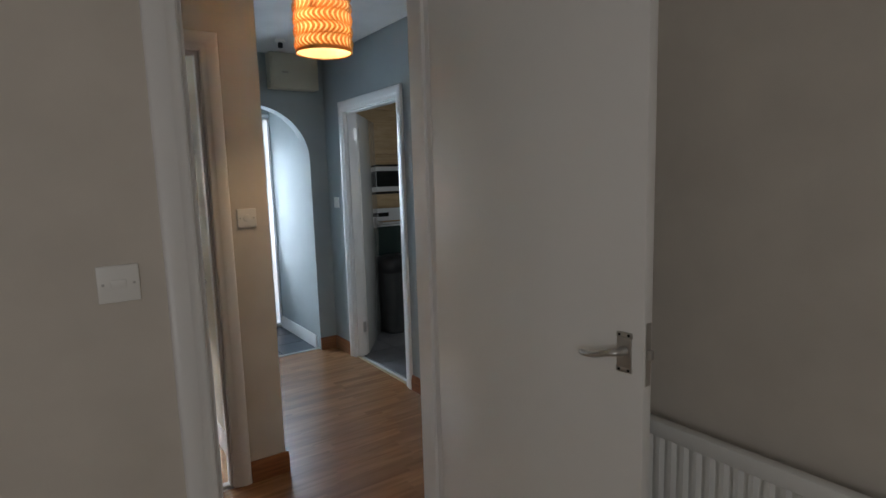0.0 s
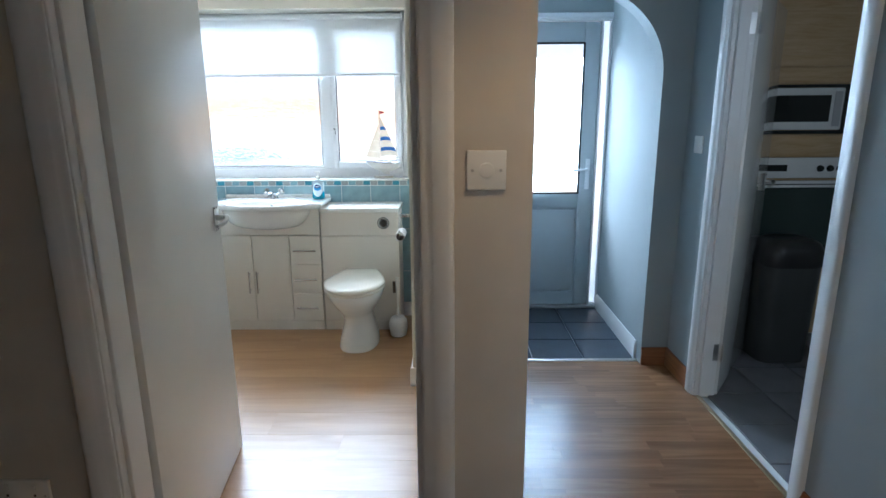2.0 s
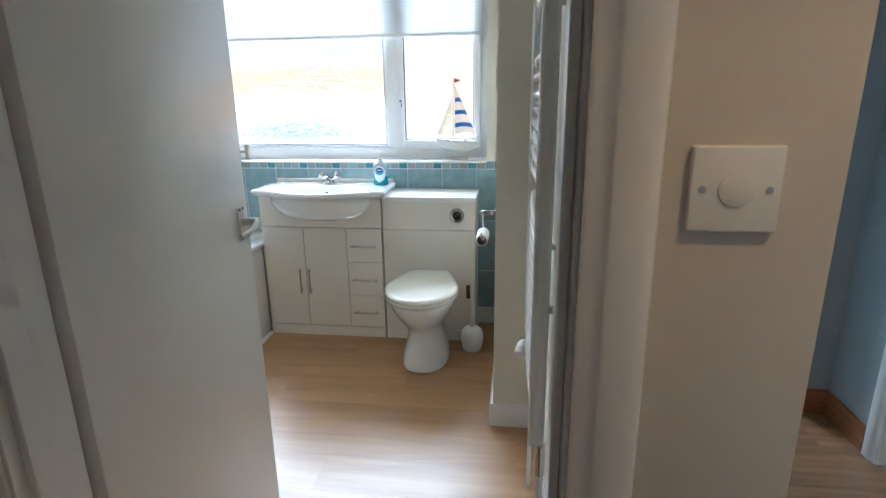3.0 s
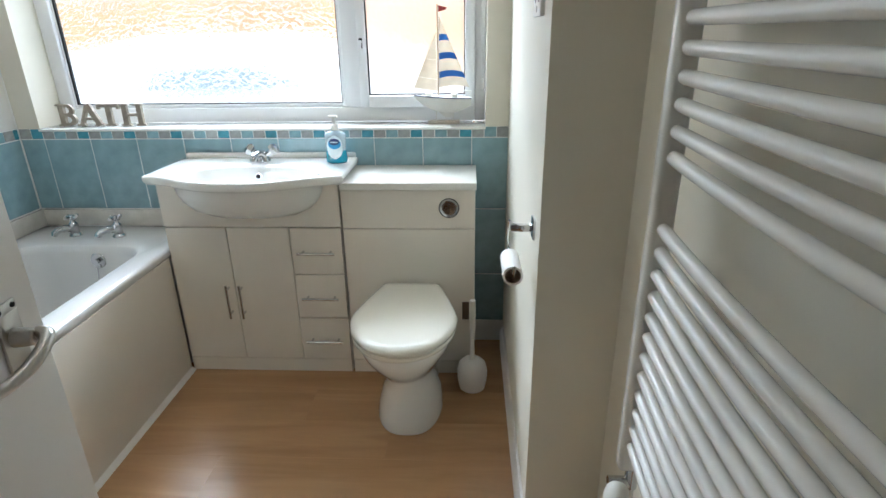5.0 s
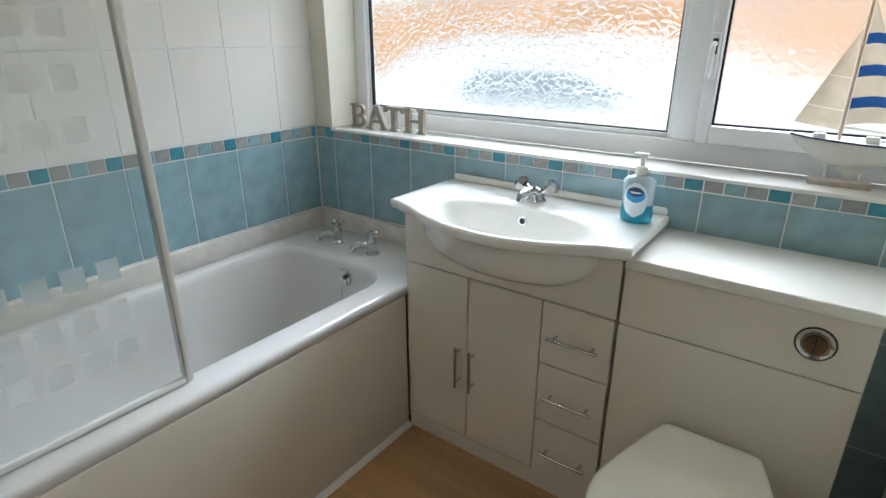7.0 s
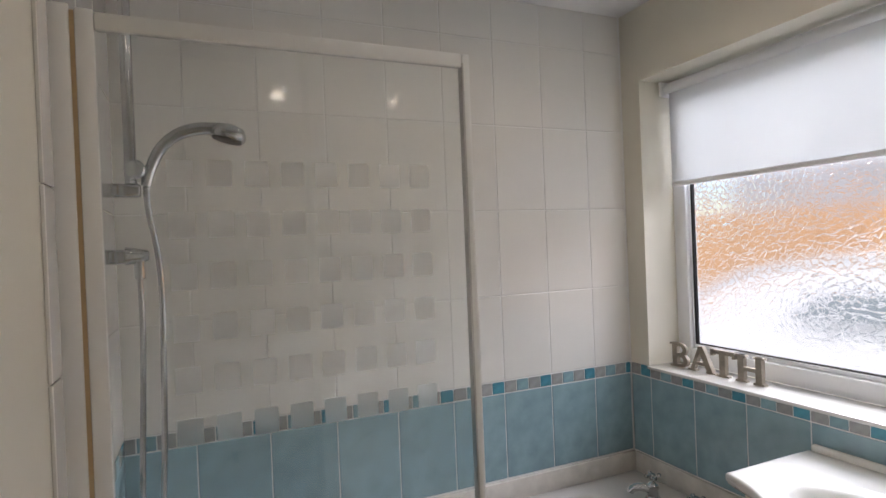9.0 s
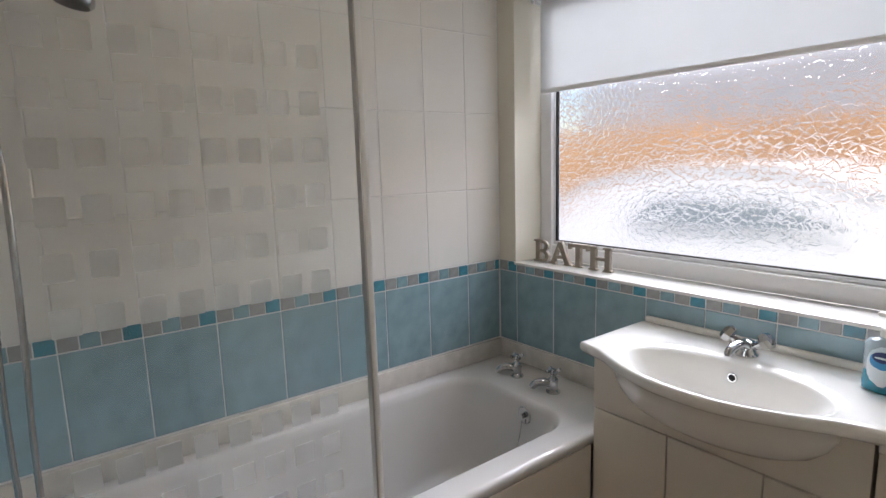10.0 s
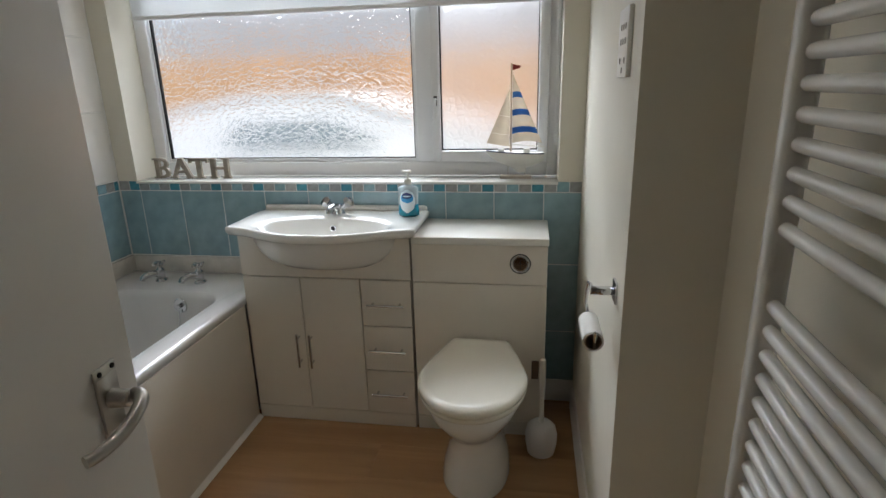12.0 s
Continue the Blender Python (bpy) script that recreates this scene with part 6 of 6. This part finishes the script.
def run_border(parent, to_world, length, first):
    mats = [TAUPE, PALE, TAUPE, TEAL]
    w = TW / 4
    k, s = 0, first - TW
    while s < length:
        a, b = max(s, 0.0), min(s + w, length)
        if b - a > 0.008:
            key = (round(b - a, 3), "border", k % 4)
            if key not in made:
                made[key] = tile_mesh("border_tile", b - a - (0.004 if k % 4 in (0, 3) else 0.0028), BZ1 - BZ0 - 0.006, 0.008, mats[k % 4], 0.001)
            piece(made[key], parent, to_world((a + b) / 2, (BZ0 + BZ1) / 2), "border_tile")
        s += w
        k += 1


on_long = lambda s, z: pose(-1.61, 3.56 + s, z, 0, 0, 90)
on_back = lambda s, z: pose(-1.60 + s, BW, z, 0, 0, 0)
on_end = lambda s, z: pose(-0.87 - s, 3.56, z, 0, 0, 180)
up = [(BZ1 + TH * i, BZ1 + TH * (i + 1), WTILE) for i in range(4)] + [(BZ1 + TH * 4, 2.399, WTILE)]
run_tiles(long_wall, on_long, BW - 3.56 - 0.008, 0.187, up + [(0.645, BZ0, BLUE)], "wall_tile")
run_border(long_wall, on_long, BW - 3.56 - 0.008, 0.187)
run_tiles(window_wall, on_back, 2.10, 0.103, [(0.645, BZ0, BLUE)], "wall_tile")
run_tiles(window_wall, lambda s, z: pose(0.30 + s, BW, z), 0.20, 0.2, [(0.335, 0.645, BLUE), (0.025, 0.335, BLUE)], "wall_tile")
run_border(window_wall, on_back, 2.10, 0.103)
run_tiles(end_wall, on_end, 0.722, 0.1, up + [(0.645, BZ0, BLUE)], "wall_tile")
run_border(end_wall, on_end, 0.722, 0.1)
# cream strip above the bath rim
for nm, p, b in (("bath_strip", long_wall, (-1.603, -1.585, 3.56, BW - 0.009, RIM, 0.642)), ("bath_strip", window_wall, (-1.585, VX0 - 0.005, BW - 0.018, BW - 0.0005, RIM, 0.642))):
    bm = B()
    box(bm, *b, bev=0.003)
    ob = new(nm, mesh_of(nm, bm, STRIP))
    ob.parent = p
bm = B()
box(bm, -1.6099, -1.6046, 3.5601, BW - 0.001, RIM - 0.02, 2.3995)
ob = new("grout_bed", mesh_of("grout_bed", bm, GROUT))
ob.parent = long_wall
bm = B()
box(bm, -1.60, 0.4995, BW - 0.0054, BW + 0.001, 0.02, BZ1 - 0.003)
ob = new("grout_bed", mesh_of("grout_bed", bm, GROUT))
ob.parent = window_wall
